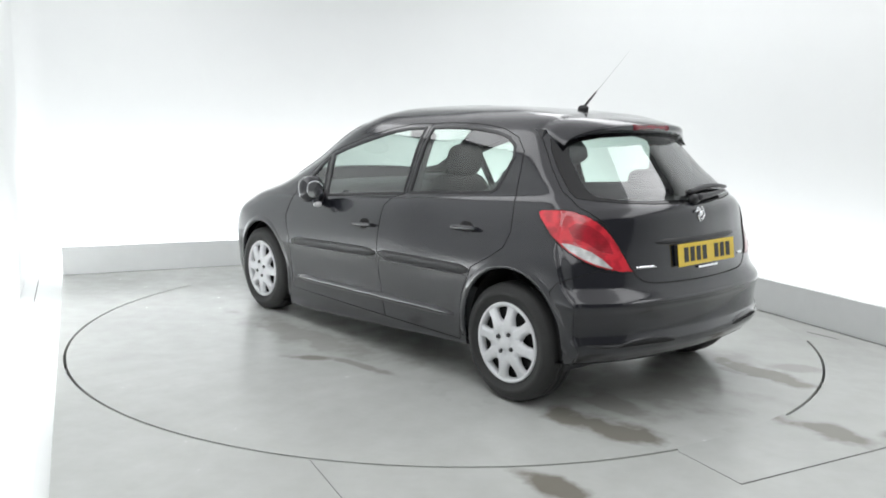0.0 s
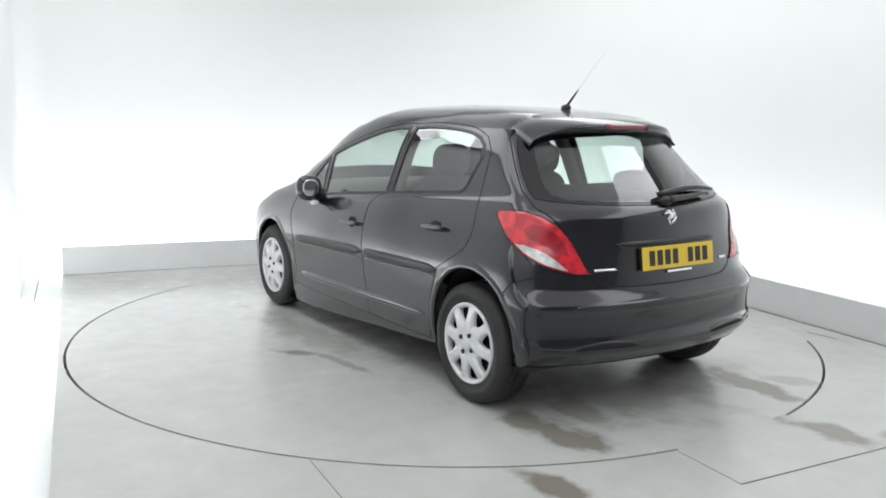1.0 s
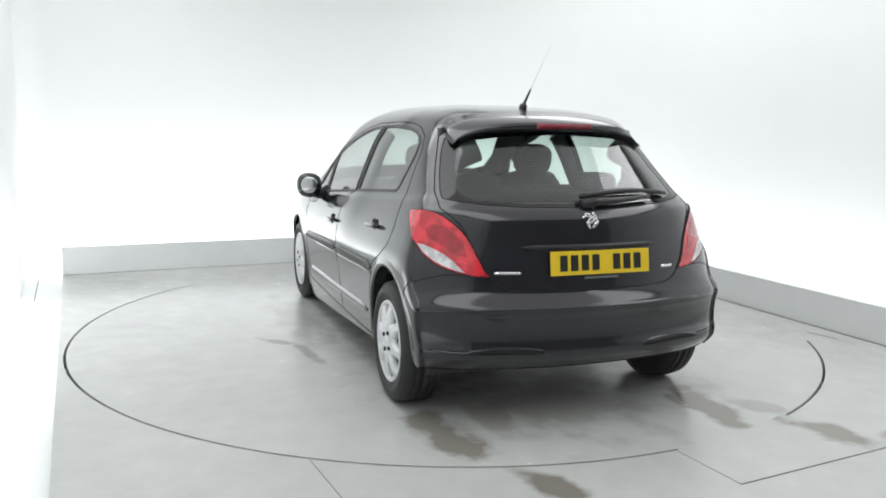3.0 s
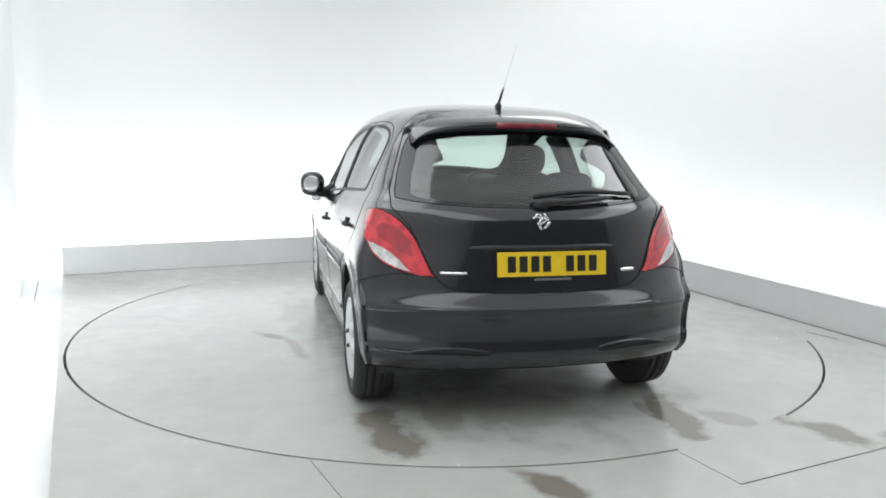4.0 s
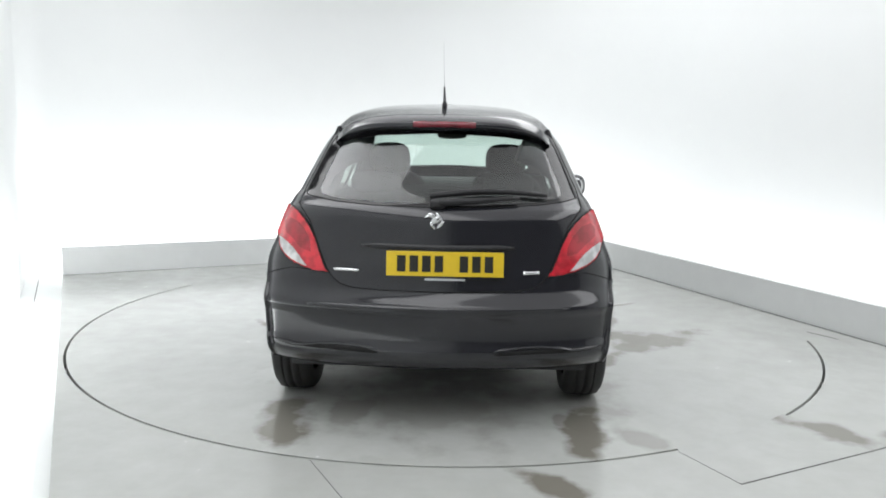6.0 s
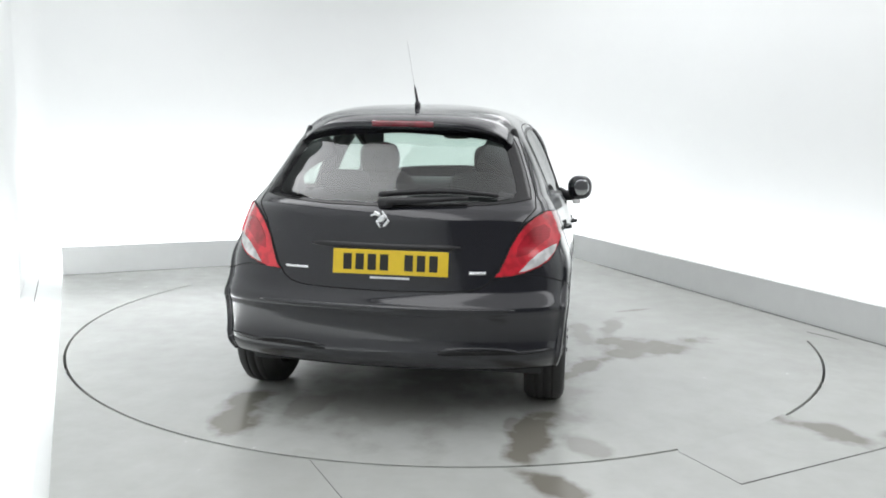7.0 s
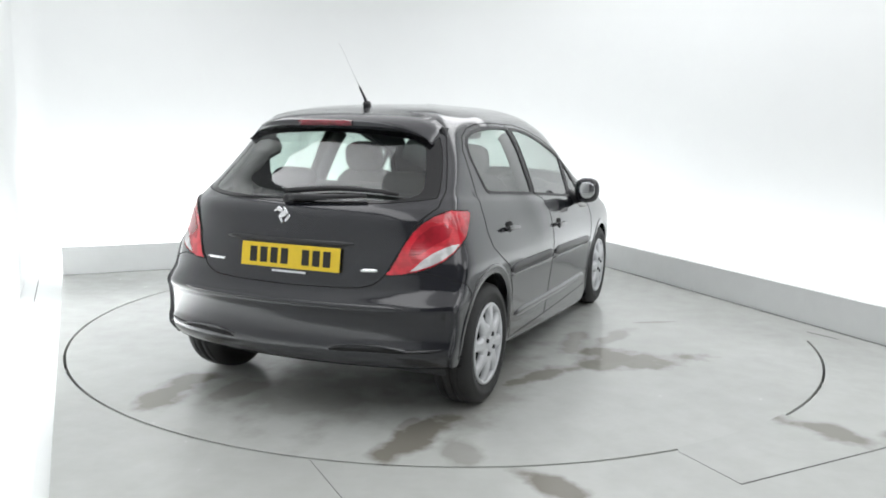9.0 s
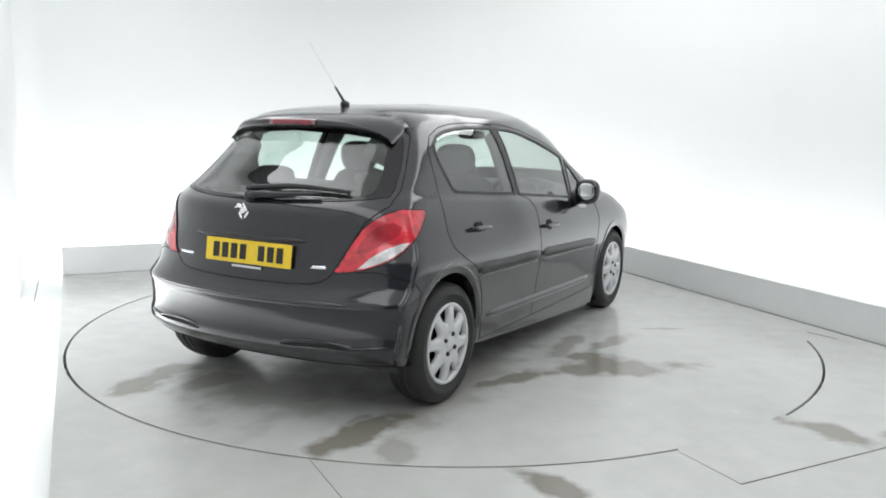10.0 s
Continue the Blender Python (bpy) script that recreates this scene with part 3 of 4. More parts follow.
def lens_material(name, colour, rough=0.12):
    m = Mat(name, colour, rough, 0.0, 1.0)
    co = m.coords()
    wave = m.t.nodes.new("ShaderNodeTexWave")
    wave.bands_direction = "Z"
    wave.inputs["Scale"].default_value = 26.0
    m.link(co, wave.inputs["Vector"])
    cloud = m.noise(16.0, 2.0, 0.5, co)
    dark = tuple(c * 0.62 for c in colour)
    m.to(m.mix(m.ramp(cloud, [(0.42, (0, 0, 0)), (0.62, (1, 1, 1))]), colour, dark), "Base Color")
    m.bump(wave.outputs["Fac"], 0.12, 0.003)
    return m.m


RED = lens_material("red_lamp_lens", (0.72, 0.025, 0.045))
DARKRED = lens_material("dark_red_lamp_lens", (0.20, 0.010, 0.022))
STOPRED = lens_material("deep_red_lamp_lens", (0.46, 0.012, 0.028))
CLEAR = lens_material("clear_lamp_lens", (0.74, 0.74, 0.74))
MIRROR = simple("mirror_silver", (0.55, 0.56, 0.57), 0.05, 1.0, 0.0, 0.02)
SMOKE = simple("smoked_frit_glass", (0.008, 0.008, 0.009), 0.06, 0.0, 0.0, 0.1)
YELLOW = simple("yellow_plate", (0.78, 0.55, 0.022), 0.35, 0.0, 0.2, 0.06, 40.0)
INK = simple("black_ink", (0.012, 0.012, 0.010), 0.45)

body = panel("body", (0,), PAINT, car, "glossy black painted body shell")
SIDES = {1: 0, -1: 15}
for side, at in SIDES.items():
    front = panel("front_door", (DOOR_F + at,), PAINT, car, "glossy black front door")
    rear = panel("rear_door", (DOOR_R + at,), PAINT, car, "glossy black rear door")
    rim_of((DOOR_F + at, WIN_F + at, WIN_Q + at), 0.0028, 0.0012, 0.004, GAP, "shut_line", front)
    rim_of((DOOR_R + at, WIN_R + at), 0.0028, 0.0012, 0.004, GAP, "shut_line", rear)
    for number, door, title in ((WIN_F, front, "window"), (WIN_Q, front, "quarter_window"), (WIN_R, rear, "window")):
        pane = panel(title, (number + at,), GLASS, door, "lightly green-tinted glass", -0.004)
        pane.visible_shadow = False
        rim_of((number + at,), 0.011, 0.003, 0.006, TRIM, "seal", door)
    for door, a, b in ((front, 1.068, 2.055), (rear, 0.27, 1.045)):
        line = [(x, 0.655 - 0.055 * ((x - 0.25) / 1.8) ** 2 - 0.023) for x in np.linspace(a, b, 22)]
        sweep("moulding", [on_side(x, z, side) for x, z in line], [(-0.028, -0.004), (-0.026, 0.005), (-0.010, 0.0065), (0.024, 0.0065), (0.028, 0.004), (0.030, -0.004)], TRIM, door, "satin black protective moulding")
        line = [(x, 0.602 - 0.048 * ((x - 0.25) / 1.8)) for x in np.linspace(a, b, 22)]
        sweep("crease", [on_side(x, z, side) for x, z in line], [(-0.010, -0.003), (-0.006, 0.003), (0.0, 0.006), (0.006, 0.003), (0.010, -0.003)], PAINT, door)
    line = [(x, 0.372 - 0.042 * (x - 0.38) / 1.6) for x in np.linspace(0.40, 2.02, 32)]
    sweep("sill", [on_side(x, z, side) for x, z in line], [(-0.035, -0.006), (-0.02, 0.007), (0.0, 0.011), (0.014, 0.009), (0.022, -0.004)], PAINT, car, "raised black sill crease")
    for hx, hz, door in ((1.20, 0.773, front), (0.335, 0.842, rear)):
        p, n = on_side(hx, hz, side)
        bm = bmesh.new()
        slope = Matrix.Rotation(math.atan(0.062), 4, "Y")
        # near-black oval on the skin, stands in for the scoop's shade
        blob(bm, p - n * 0.004, (0.052, 0.010, 0.040), 2.2)
        part("handle_recess_shade", bm, GAP, door)
        bm = bmesh.new()
        blob(bm, p + n * 0.026, (0.098, 0.011, 0.0125), 3.2, slope)
        for dx in (-0.085, 0.085):
            blob(bm, p + n * 0.010 + Vector((dx, 0, -0.062 * dx)), (0.011, 0.02, 0.009), 2.5)
        part("door_handle", bm, PAINT, door, "black pull handle")
    # wheel arches and wells
    for cx, cz, r in ((-0.02, 0.350, 0.335), (2.50, 0.315, 0.345)):
        spots = []
        for k in range(27):
            a = radians(-22 + 224 * k / 26)
            q = on_side(cx + (r + 0.012) * math.cos(a), max(0.18, cz + (r + 0.012) * math.sin(a)), side)
            if q[0] is not None:
                spots.append(q)
        sweep("arch_lip", spots, [(-0.013, -0.012), (-0.012, 0.002), (-0.006, 0.005), (0.004, 0.0045), (0.018, 0.002), (0.034, -0.003)], PAINT, car, taper=False)
        bm = bmesh.new()
        prof = arch(cx, cz, r + 0.002, 0.30)
        rows = [[bm.verts.new((x, y * side, z)) for x, z in prof] for y in (0.775, 0.70, 0.50)]
        for a, b in zip(rows, rows[1:]):
            for k in range(len(prof) - 1):
                bm.faces.new((a[k], a[k + 1], b[k + 1], b[k]))
        bm.faces.new(rows[-1])
        part("wheel_liner", bm, GAP, car, "", False)
    # tail lamps
    lamp = panel("tail_lamp", (LAMP + at,), RED, car, "red wrap-around tail lamp", 0.006)
    panel("clear_lens", (LAMP_W + at,), CLEAR, lamp, "clear reversing and indicator lens", 0.007)
    panel("stop_lens", (STOP + at,), STOPRED, lamp, "deeper red stop lens", 0.0075)
    rim_of((LAMP + at, LAMP_W + at, STOP + at), 0.004, 0.006, 0.006, GAP, "lamp_seal", lamp)

bumper = panel("rear_bumper", (BUMPER,), PAINT, car, "glossy black rear bumper")
rim_of((BUMPER,), 0.0028, 0.0012, 0.004, GAP, "shut_line", bumper)
gate = panel("tailgate", (GATE,), PAINT, car, "glossy black tailgate")
rim_of((GATE, FRIT, GLASS_B), 0.004, 0.0012, 0.006, GAP, "shut_line", gate)
panel("window_border", (FRIT,), SMOKE, gate, "black glass border")
pane = panel("rear_window", (GLASS_B,), GLASS, gate, "lightly green-tinted rear glass", -0.001)
pane.visible_shadow = False
rim_of((FRIT, GLASS_B), 0.0035, 0.001, 0.004, GAP, "seal", gate)
pane = panel("windscreen", (SCREEN,), GLASS, car, "lightly tinted windscreen", -0.003)
pane.visible_shadow = False
rim_of((SCREEN,), 0.012, 0.002, 0.006, TRIM, "seal", car)
for side in (1, -1):
    # near-black strips: painted shade of the bumper's lower corner slots, a lip above each
    line = [(0.26 + 0.50 * k / 17, 0.362 + 0.006 * math.sin(k * 0.3) + 0.022 * (k / 17) ** 2) for k in range(18)]
    spots = [on_tail(y * side, z) for y, z in line]
    spots = [s for s in spots if s[0] is not None]
    sweep("bumper_slot_shade", spots, [(-0.010, -0.003), (-0.008, 0.003), (0.008, 0.003), (0.010, -0.003)], GAP, bumper)
    spots = [on_tail(y * side, z + 0.020 * math.sin(math.pi * min(1, (y - 0.2) / 0.4)) ** 0.5) for y, z in line]
    spots = [s for s in spots if s[0] is not None]
    sweep("bumper_lip", spots, [(-0.006, -0.002), (-0.003, 0.008), (0.002, 0.009), (0.010, -0.002)], PAINT, bumper)
line = [(-0.60 + 1.2 * k / 30, 0.566) for k in range(31)]
sweep("bumper_crease", [on_tail(y, z) for y, z in line], [(-0.012, -0.002), (-0.004, 0.006), (0.002, 0.006), (0.010, -0.002)], PAINT, bumper)


def tailgate_fittings():
    # ledge over the plate
    line = [(-0.345 + 0.69 * k / 20, 0.835) for k in range(21)]
    sweep("ledge", [on_tail(y, z) for y, z in line], [(-0.012, -0.003), (-0.012, 0.006), (0.010, 0.010), (0.014, -0.003)], TRIM, gate, "dark grip ledge over the plate")
    # the plate leans with the gate
    c, n = on_tail(-0.034, 0.763)
    c = c + n * 0.006
    y = Vector((0, -1, 0))
    z = n.cross(y).normalized()
    if z.z < 0:
        z = -z
    y = z.cross(n).normalized()
    m = Matrix((y, z, n)).transposed().to_4x4()
    m.translation = c
    plate = part("number_plate", box(bmesh.new(), (-0.262, -0.0555, -0.004), (0.262, 0.0555, 0.0), 0.0015, m), YELLOW, gate, "yellow number plate", False)
    part("plate_holder", box(bmesh.new(), (-0.255, -0.050, -0.034), (0.255, 0.050, -0.0045), 0.002, m), TRIM, gate, "black plate holder", False)
    sx = m.to_3x3() @ Vector((1, 0, 0))
    flip = 1 if sx.y < 0 else -1
    for k in range(8):
        if k == 4:
            continue
        x = flip * (-0.195 + 0.0558 * k)
        w = 0.019
        part("plate_bar", box(bmesh.new(), (x - w, -0.036, 0.0005), (x + w, 0.036, 0.002), 0.0, m), INK, plate, "black character bar", False)
    part("plate_bar", box(bmesh.new(), (-0.09, -0.0745, -0.003), (0.09, -0.0645, 0.001), 0.0, m), CHROME, gate, "pale lettering bar", False)
    for y0, y1, z0, h in ((0.475, 0.355, 0.722, 0.012), (-0.385, -0.46, 0.722, 0.015)):
        spots = [on_tail(y0 + (y1 - y0) * k / 6, z0) for k in range(7)]
        sweep("badge_bar", spots, [(-h / 2, 0.0), (-h / 2, 0.004), (h / 2, 0.004), (h / 2, 0.0)], CHROME, gate, "chrome lettering bar", False)
    # plain chrome emblem
    c, n = on_tail(0.012, 0.955)
    bm = bmesh.new()
    for dy, dz, ry, rz, a in ((0.0, 0.0, 0.016, 0.011, -35), (0.014, 0.016, 0.014, 0.008, 20), (-0.012, 0.012, 0.018, 0.005, 55), (0.010, -0.018, 0.016, 0.005, 60), (-0.016, -0.015, 0.017, 0.006, -50), (0.028, 0.012, 0.010, 0.004, -20)):
        blob(bm, c + n * 0.004 + Vector((0, dy, dz)) * 1.35, (0.006, ry * 1.35, rz * 1.3), 2.4, Matrix.Rotation(radians(a), 4, "X"), 12, 8)
    part("emblem", bm, CHROME, gate, "small chrome emblem")
    # wiper
    bm = bmesh.new()
    pts = []
    for k in range(15):
        s = k / 14
        p, n = on_tail(0.04 - 0.53 * s, 1.040 + 0.022 * math.sin(math.pi * s * 0.9))
        pts.append(p + n * (0.028 - 0.012 * s))
    tube(bm, pts, [0.015 - 0.008 * abs(k / 14 - 0.3) for k in range(15)])
    blade = part("wiper", bm, TRIM, gate, "black rear wiper")
    bm = bmesh.new()
    pts = []
    for k in range(10):
        s = k / 9
        p, n = on_tail(0.0 - 0.36 * s, 1.012 + 0.022 * s)
        pts.append(p + n * 0.024)
    tube(bm, pts, [0.020 - 0.012 * k / 9 for k in range(10)])
    p, n = on_tail(0.005, 1.015)
    blob(bm, p + n * 0.012, (0.026, 0.036, 0.026), 2.4)
    part("wiper_arm", bm, TRIM, blade)


tailgate_fittings()


def spoiler():
    bm = bmesh.new()
    rows = []
    for k in range(33):
        y = -0.53 + 1.06 * k / 32
        q = abs(y) / 0.53
        r, _ = on_roof(0.10 - 0.02 * q, y * 0.985)
        drop = q ** 4
        tx, tz = -0.205 + 0.03 * q ** 2 + 0.13 * drop, 1.392 - 0.022 * q ** 2 - 0.075 * q ** 6
        bz = tz - 0.030 - 0.012 * (1 - q)
        g, _ = on_tail(y * 0.985, min(1.338 - 0.02 * q - 0.06 * q ** 6, bz))
        ease = max(0.0, (q - 0.60) / 0.40) ** 2
        tx, tz, bz = tx + (g.x - 0.006 - tx) * ease, tz - 0.012 * ease, bz + 0.014 * ease
        rx, rz = r.x, r.z - 0.004 * ease
        mid = Vector(((rx + tx) / 2, y, (rz + tz) / 2 + 0.006 * (1 - drop)))
        rows.append([bm.verts.new(p) for p in (Vector((rx, y, rz - 0.004)), Vector((rx - 0.01, y, rz + 0.004)), mid, Vector((tx + 0.012, y, tz + 0.004)), Vector((tx, y, tz - 0.006)),
                                              Vector((tx + 0.004, y, bz + 0.006)), Vector((tx + 0.02, y, bz)), Vector((g.x + 0.03, y, g.z)))])
    for a, b in zip(rows, rows[1:]):
        for k in range(7):
            bm.faces.new((a[k], a[k + 1], b[k + 1], b[k]))
    for r in (rows[0], rows[-1]):
        bm.faces.new(r)
    bmesh.ops.recalc_face_normals(bm, faces=bm.faces)
    sp = part("spoiler", bm, PAINT, gate, "glossy black roof spoiler")
    bm = bmesh.new()
    rows = []
    for k in range(9):
        y = -0.012 + (-0.15 + 0.30 * k / 8)
        q = abs(y) / 0.555
        tx, tz = -0.205 + 0.02 * q ** 2, 1.392 - 0.018 * q ** 2
        rows.append([bm.verts.new(p) for p in (Vector((tx + 0.01, y, tz + 0.001)), Vector((tx - 0.004, y, tz - 0.004)), Vector((tx - 0.004, y, tz - 0.026)), Vector((tx + 0.012, y, tz - 0.03)))])
    for a, b in zip(rows, rows[1:]):
        for k in range(3):
            bm.faces.new((a[k], a[k + 1], b[k + 1], b[k]))
    for r in (rows[0], rows[-1]):
        bm.faces.new(r)
    part("brake_lamp", bm, DARKRED, sp, "dark red high brake lamp")


spoiler()


def aerial():
    p, n = on_roof(0.255, 0.0)
    bm = bmesh.new()
    blob(bm, p + Vector((0.0, 0, 0.010)), (0.038, 0.015, 0.020), 2.2)
    base = part("aerial", bm, TRIM, car, "black roof aerial with a thin mast")
    bm = bmesh.new()
    a = p + Vector((-0.005, 0, 0.02))
    b = p + Vector((-0.30, 0, 0.31))
    tube(bm, [a, a.lerp(b, 0.26), a.lerp(b, 0.31), b], [0.0085, 0.005, 0.0006, 0.0003], 6)
    part("mast", bm, TRIM, base)


aerial()


def door_mirror(side):
    bm = bmesh.new()
    c = Vector((1.705, side * 0.895, 0.95))
    blob(bm, c + Vector((0.012, 0, 0)), (0.062, 0.084, 0.084), 2.5, Matrix.Rotation(radians(-14 * side), 4, "Z"))
    housing = part("door_mirror", bm, PAINT, car, "black door mirror housing")
    bm = bmesh.new()
    tube(bm, [Vector((1.80, side * 0.75, 0.895)), Vector((1.76, side * 0.81, 0.885)), Vector((1.71, side * 0.87, 0.895))], [0.05, 0.036, 0.036], 10)
    part("mirror_foot", bm, TRIM, housing)
    bm = bmesh.new()
    blob(bm, c + Vector((-0.050, side * 0.01, 0.004)), (0.006, 0.054, 0.054), 2.3, Matrix.Rotation(radians(-14 * side), 4, "Z"))
    part("mirror_glass", bm, MIRROR, housing, "silvered mirror glass")
    bm = bmesh.new()
    blob(bm, c + Vector((-0.03, side * -0.02, -0.095)), (0.022, 0.03, 0.018), 2.2)
    part("mirror_lamp", bm, CLEAR, housing, "pale lamp under the mirror")


for side in (1, -1):
    door_mirror(side)


def road_wheel():
    """A wheel at the origin, its outer face towards +y."""
    hub = new("wheel")
    hub.parent = car
    bm = bmesh.new()
    lathe(bm, [(0.200, -0.085), (0.235, -0.098), (0.275, -0.096), (0.297, -0.078), (0.303, -0.047), (0.3035, -0.044), (0.298, -0.043), (0.298, -0.037), (0.304, -0.036), (0.304, -0.006), (0.298, -0.005), (0.298, 0.005), (0.304, 0.006), (0.304, 0.036), (0.298, 0.037), (0.298, 0.043), (0.3035, 0.044), (0.303, 0.047), (0.297, 0.078), (0.275, 0.096), (0.262, 0.0985), (0.26, 0.1005), (0.24, 0.101), (0.238, 0.0985),
               (0.215, 0.094), (0.204, 0.086), (0.200, 0.07)])
    part("tyre", bm, RUBBER, hub, "black rubber tyre")
    bm = bmesh.new()
    lathe(bm, [(0.205, 0.062), (0.205, 0.091), (0.202, 0.096), (0.190, 0.095), (0.182, 0.086), (0.180, 0.062)])
    bmesh.ops.recalc_face_normals(bm, faces=bm.faces)
    part("cover_rim", bm, SILVER, hub, "silver wheel cover rim")
    n = 8
    for k in range(n):
        bm = bmesh.new()
        a0 = 2 * math.pi * (k + 0.18) / n
        c, s = math.cos(a0), math.sin(a0)
        rows = []
        for r, w, y in ((0.03, 0.010, 0.100), (0.07, 0.026, 0.103), (0.10, 0.038, 0.104), (0.12, 0.030, 0.104), (0.14, 0.026, 0.102), (0.165, 0.027, 0.098), (0.182, 0.036, 0.093), (0.194, 0.066, 0.089)):
            row = []
            for f, dy in ((-1.0, -0.028), (-1.0, -0.010), (-0.72, -0.002), (-0.3, 0.002), (0.0, -0.002), (0.3, 0.002), (0.72, -0.002), (1.0, -0.010), (1.0, -0.028)):
                row.append(bm.verts.new((r * c - w * f * s, y + dy, r * s + w * f * c)))
            rows.append(row)
        for a, b in zip(rows, rows[1:]):
            for i in range(8):
                bm.faces.new((a[i], a[i + 1], b[i + 1], b[i]))
        bmesh.ops.recalc_face_normals(bm, faces=bm.faces)
        part("spoke", bm, SILVER, hub)
    bm = bmesh.new()
    lathe(bm, [(0.110, 0.080), (0.108, 0.097), (0.094, 0.1015), (0.070, 0.1040), (0.064, 0.1000), (0.040, 0.1000), (0.032, 0.1060), (0.026, 0.1075), (0.0005, 0.1085)], 32)
    bmesh.ops.recalc_face_normals(bm, faces=bm.faces)
    part("cover_hub", bm, SILVER, hub, "silver wheel cover centre")
    for k in range(4):
        a = math.pi / 2 * k + 0.5
        bm = bmesh.new()
        bmesh.ops.create_cone(bm, cap_ends=True, segments=12, radius1=0.013, radius2=0.010, depth=0.012,
                              matrix=Matrix.Translation((0.052 * math.cos(a), 0.104, 0.052 * math.sin(a))) @ Matrix.Rotation(-math.pi / 2, 4, "X"))
        part("bolt", bm, TRIM, hub)
    bm = bmesh.new()
    rows = lathe(bm, [(0.200, 0.05), (0.1, 0.052), (0.01, 0.054)], 32)
    part("wheel_disc", bm, GAP, hub, "dark steel wheel disc")
    return hub


first = road_wheel()
for x, y, turn in ((0.0, 0.727, 0), (0.0, -0.727, 180), (AXLE, 0.727, 0), (AXLE, -0.727, 180)):
    m = pose(x, y, 0.304, 0, 20 * x, turn)
    if first:
        first.matrix_basis = m
        hub0, first = first, None
    else:
        copy_thing(hub0, m)


def lining(name, keep, push, label):
    """Inner lining that follows the body's skin."""
    bm = bmesh.new()
    made = {}
    for f in skin.faces:
        if f[REG] in (0, GATE) and keep(f.calc_center_median()):
            for v in f.verts:
                if v not in made:
                    made[v] = bm.verts.new(v.co - (UP if name == "headliner" else v.normal) * push)
            bm.faces.new([made[v] for v in f.verts])
    return part(name, bm, LINING if name == "headliner" else DASH, car, label)


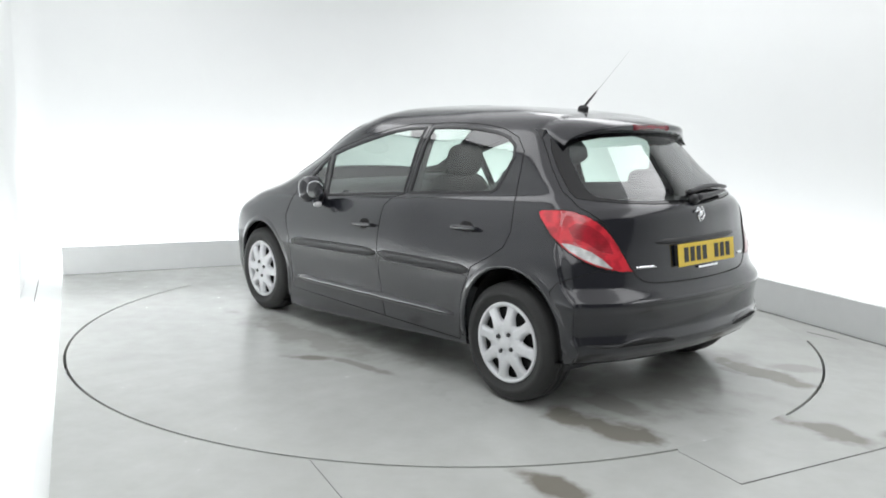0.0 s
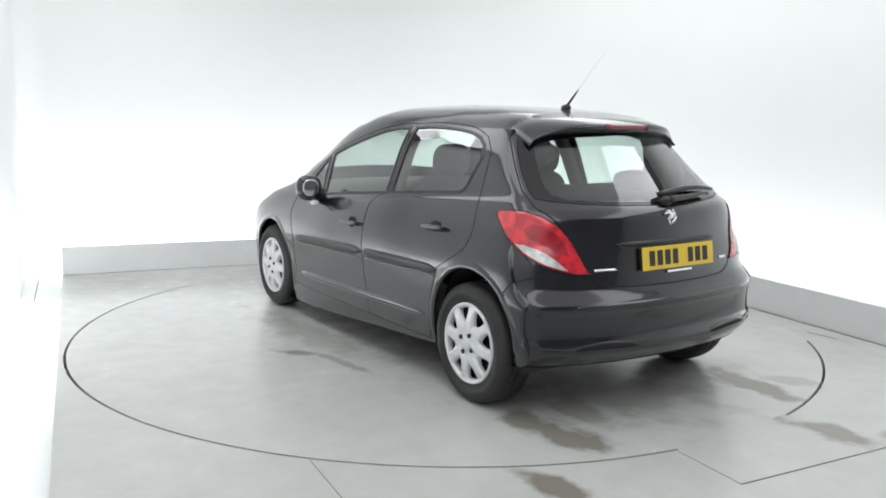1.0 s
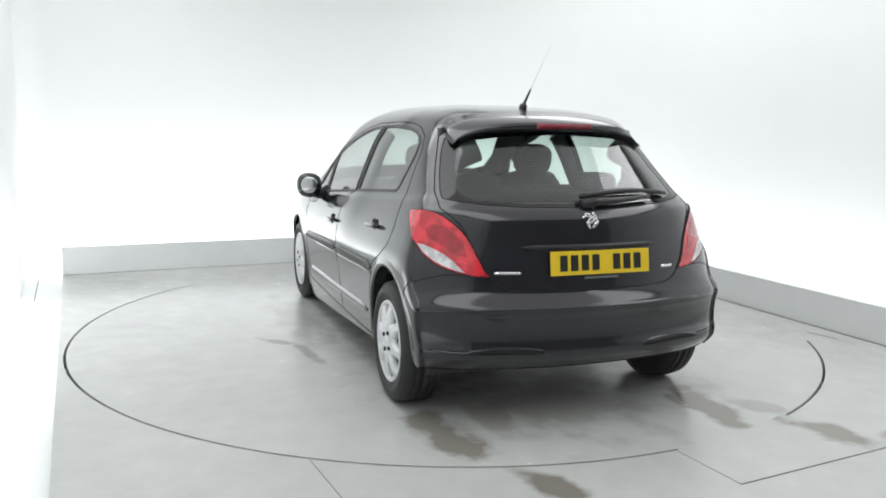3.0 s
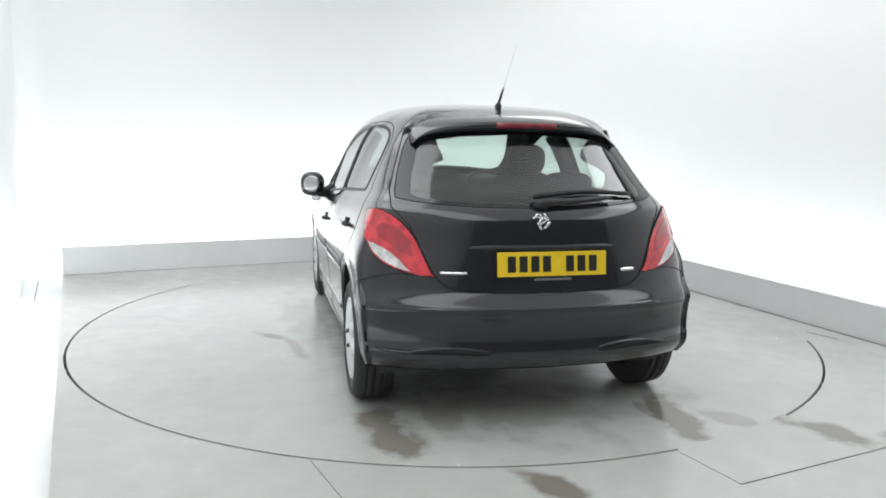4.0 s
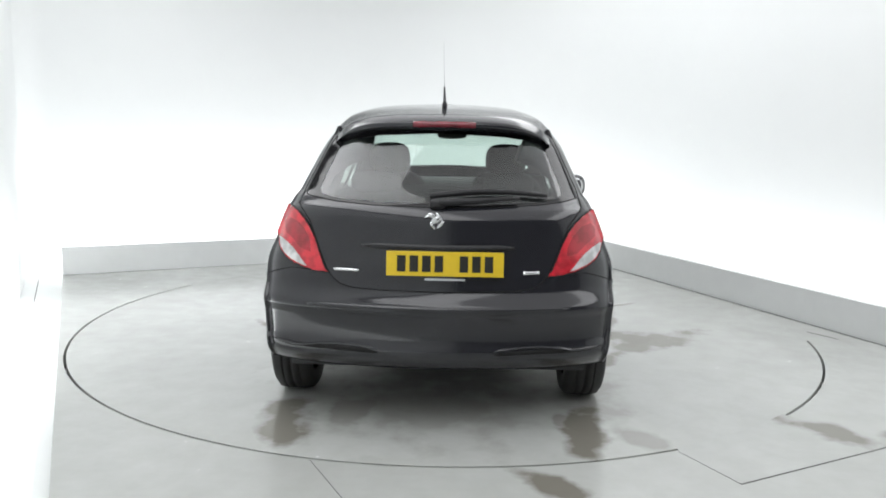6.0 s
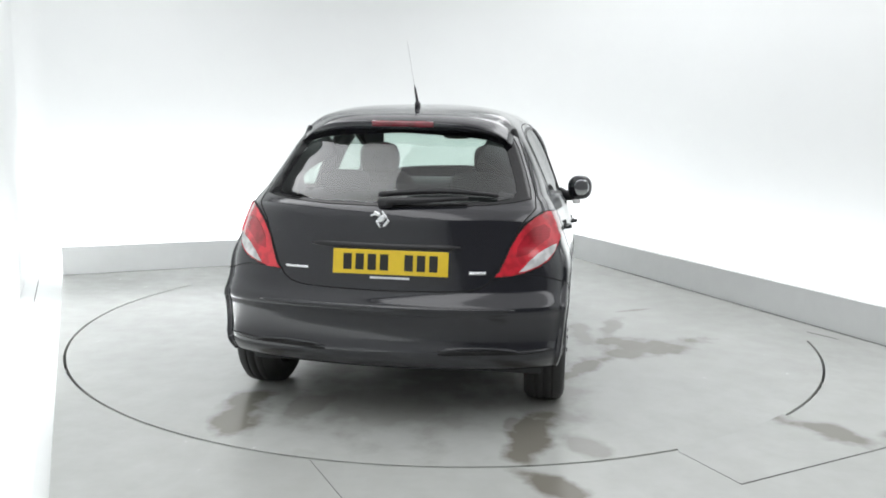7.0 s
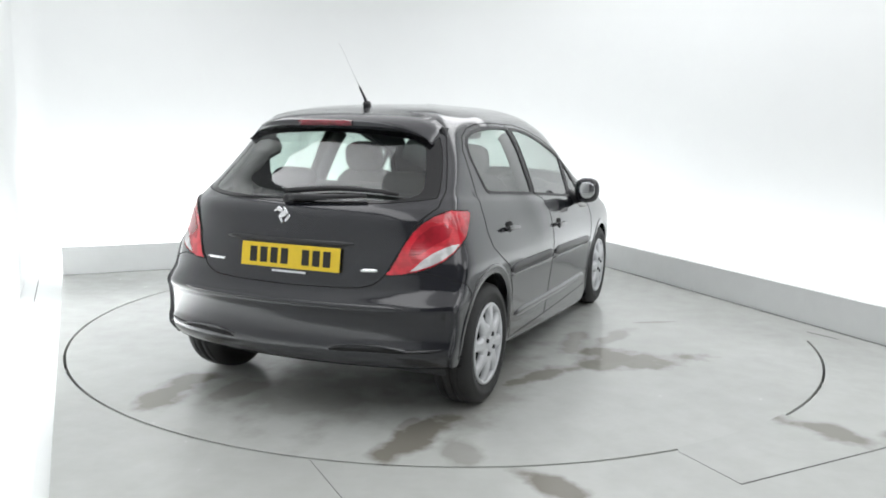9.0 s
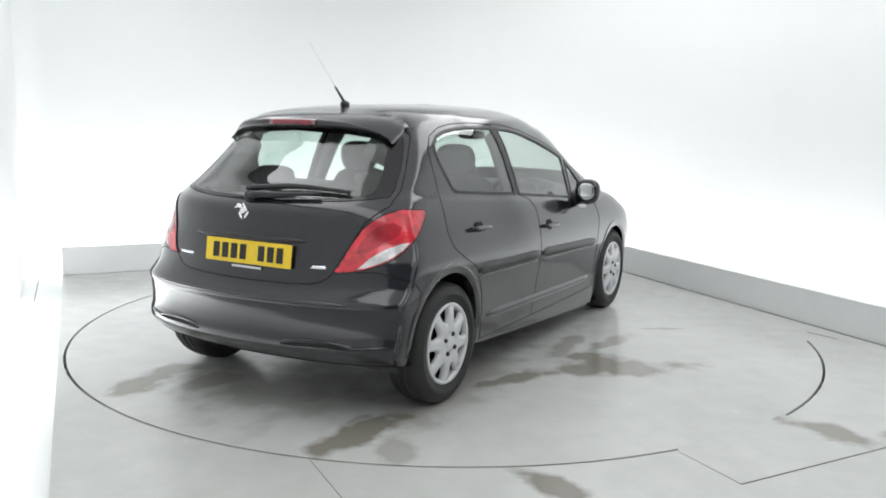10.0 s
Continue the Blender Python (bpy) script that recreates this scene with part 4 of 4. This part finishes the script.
def cabin():
    lining("headliner", lambda c: c.z > 1.375 and -0.02 < c.x < 1.72, 0.025, "light grey headliner")
    for side in (1, -1):
        lining("pillar_lining", lambda c: 1.02 < c.z < 1.37 and -0.40 < c.x < 0.14 and c.y * side > 0.4, 0.02, "dark pillar lining")
        lining("windscreen_pillar", lambda c: 1.0 < c.z < 1.39 and 1.5 < c.x < 2.35 and c.y * side > 0.4, 0.02, "dark pillar lining")
    bm = bmesh.new()
    box(bm, (-0.30, -0.72, 0.20), (2.35, 0.72, 0.30), 0.02)
    part("cabin_floor", bm, DASH, car)
    bm = bmesh.new()
    box(bm, (-0.37, -0.55, 0.95), (0.12, 0.55, 0.98), 0.01)
    part("parcel_shelf", bm, DASH, car, "dark parcel shelf")
    bm = bmesh.new()
    blob(bm, (2.08, 0, 0.80), (0.30, 0.71, 0.17), 4.0)
    blob(bm, (1.95, -0.36, 0.945), (0.13, 0.19, 0.06), 2.6)
    part("dashboard", bm, DASH, car, "dark grey dashboard")
    wheel = bmesh.new()
    m = Matrix.Translation((1.70, -0.36, 0.87)) @ Matrix.Rotation(radians(-66), 4, "Y")
    ring = [m @ Vector((0.185 * math.cos(2 * math.pi * k / 28), 0.185 * math.sin(2 * math.pi * k / 28), 0)) for k in range(29)]
    tube(wheel, ring, 0.016)
    blob(wheel, m.translation, (0.03, 0.07, 0.06), 2.4)
    part("steering_wheel", wheel, TRIM, car, "black steering wheel")
    for y in (0.345, -0.365):
        seat = bmesh.new()
        blob(seat, (1.25, y, 0.56), (0.27, 0.25, 0.09), 3.4)
        blob(seat, (0.96, y, 0.80), (0.085, 0.245, 0.30), 3.2, Matrix.Rotation(radians(-14), 4, "Y"))
        s = part("front_seat", seat, FABRIC, car, "dark fabric front seat")
        head = bmesh.new()
        blob(head, (0.865, y, 1.165), (0.055, 0.125, 0.095), 3.0, Matrix.Rotation(radians(-10), 4, "Y"))
        for dy in (-0.05, 0.05):
            tube(head, [Vector((0.885, y + dy, 1.02)), Vector((0.868, y + dy, 1.12))], 0.008)
        part("headrest", head, FABRIC, s, "dark fabric headrest")
    seat = bmesh.new()
    blob(seat, (0.42, 0, 0.55), (0.26, 0.64, 0.10), 4.0)
    blob(seat, (0.14, 0, 0.79), (0.085, 0.64, 0.28), 4.0, Matrix.Rotation(radians(-14), 4, "Y"))
    bench = part("rear_seat", seat, FABRIC, car, "dark fabric rear bench")
    for y in (0.34, -0.34):
        head = bmesh.new()
        blob(head, (0.06, y, 1.075), (0.045, 0.13, 0.062), 3.0)
        part("headrest", head, FABRIC, bench, "low dark rear headrest")
    bm = bmesh.new()
    blob(bm, (1.72, -0.02, 1.300), (0.02, 0.105, 0.030), 3.0)
    tube(bm, [Vector((1.72, -0.02, 1.30)), Vector((1.80, -0.02, 1.36))], 0.008)
    part("interior_mirror", bm, TRIM, car, "dark interior mirror")
    for side in (1, -1):
        bm = bmesh.new()
        pts = [on_side(0.90 + 0.004 * k, 0.95 + 0.04 * k, side) for k in range(11)]
        tube(bm, [p - n * 0.05 for p, n in pts if p is not None], 0.045, 8)
        part("pillar_trim", bm, DASH, car, "dark inner pillar trim")
        bm = bmesh.new()
        shape = [(0.05, 1.00), (0.40, 1.00), (0.33, 1.045), (0.27, 1.085), (0.225, 1.15), (0.20, 1.25), (0.21, 1.36), (0.05, 1.36)]
        rows = [[bm.verts.new((x, side * (0.735 - 0.42 * (z - 1.0) - d), z)) for x, z in shape] for d in (0.045, 0.06)]
        for a, b in ((k, (k + 1) % len(shape)) for k in range(len(shape))):
            bm.faces.new((rows[0][a], rows[0][b], rows[1][b], rows[1][a]))
        for r in rows:
            bm.faces.new(r)
        bmesh.ops.recalc_face_normals(bm, faces=bm.faces)
        part("quarter_trim", bm, DASH, car, "dark rear quarter trim", False)
        bm = bmesh.new()
        pts = [on_side(0.06 - 0.02 * k, 0.98 + 0.04 * k, side) for k in range(9)]
        tube(bm, [p - n * 0.06 for p, n in pts if p is not None], 0.06, 8)
        part("pillar_trim", bm, DASH, car, "dark inner pillar trim")


cabin()
skin.free()


def heading(t):
    u = t - 5
    return 95.889 - 7.0993 * u - 0.0097 * u * u + 0.0034 * u ** 3


def motions():
    on_disc, on_car = [], []
    for k in range(41):
        t = k * 0.25
        a = heading(t)
        turn = pose(0, 0, 0, 0, 0, a)
        on_disc.append((t, turn))
        on_car.append((t, turn @ pose(-1.4201, -0.0063, 0)))
    walk(turntable, on_disc)
    walk(car, on_car)


motions()
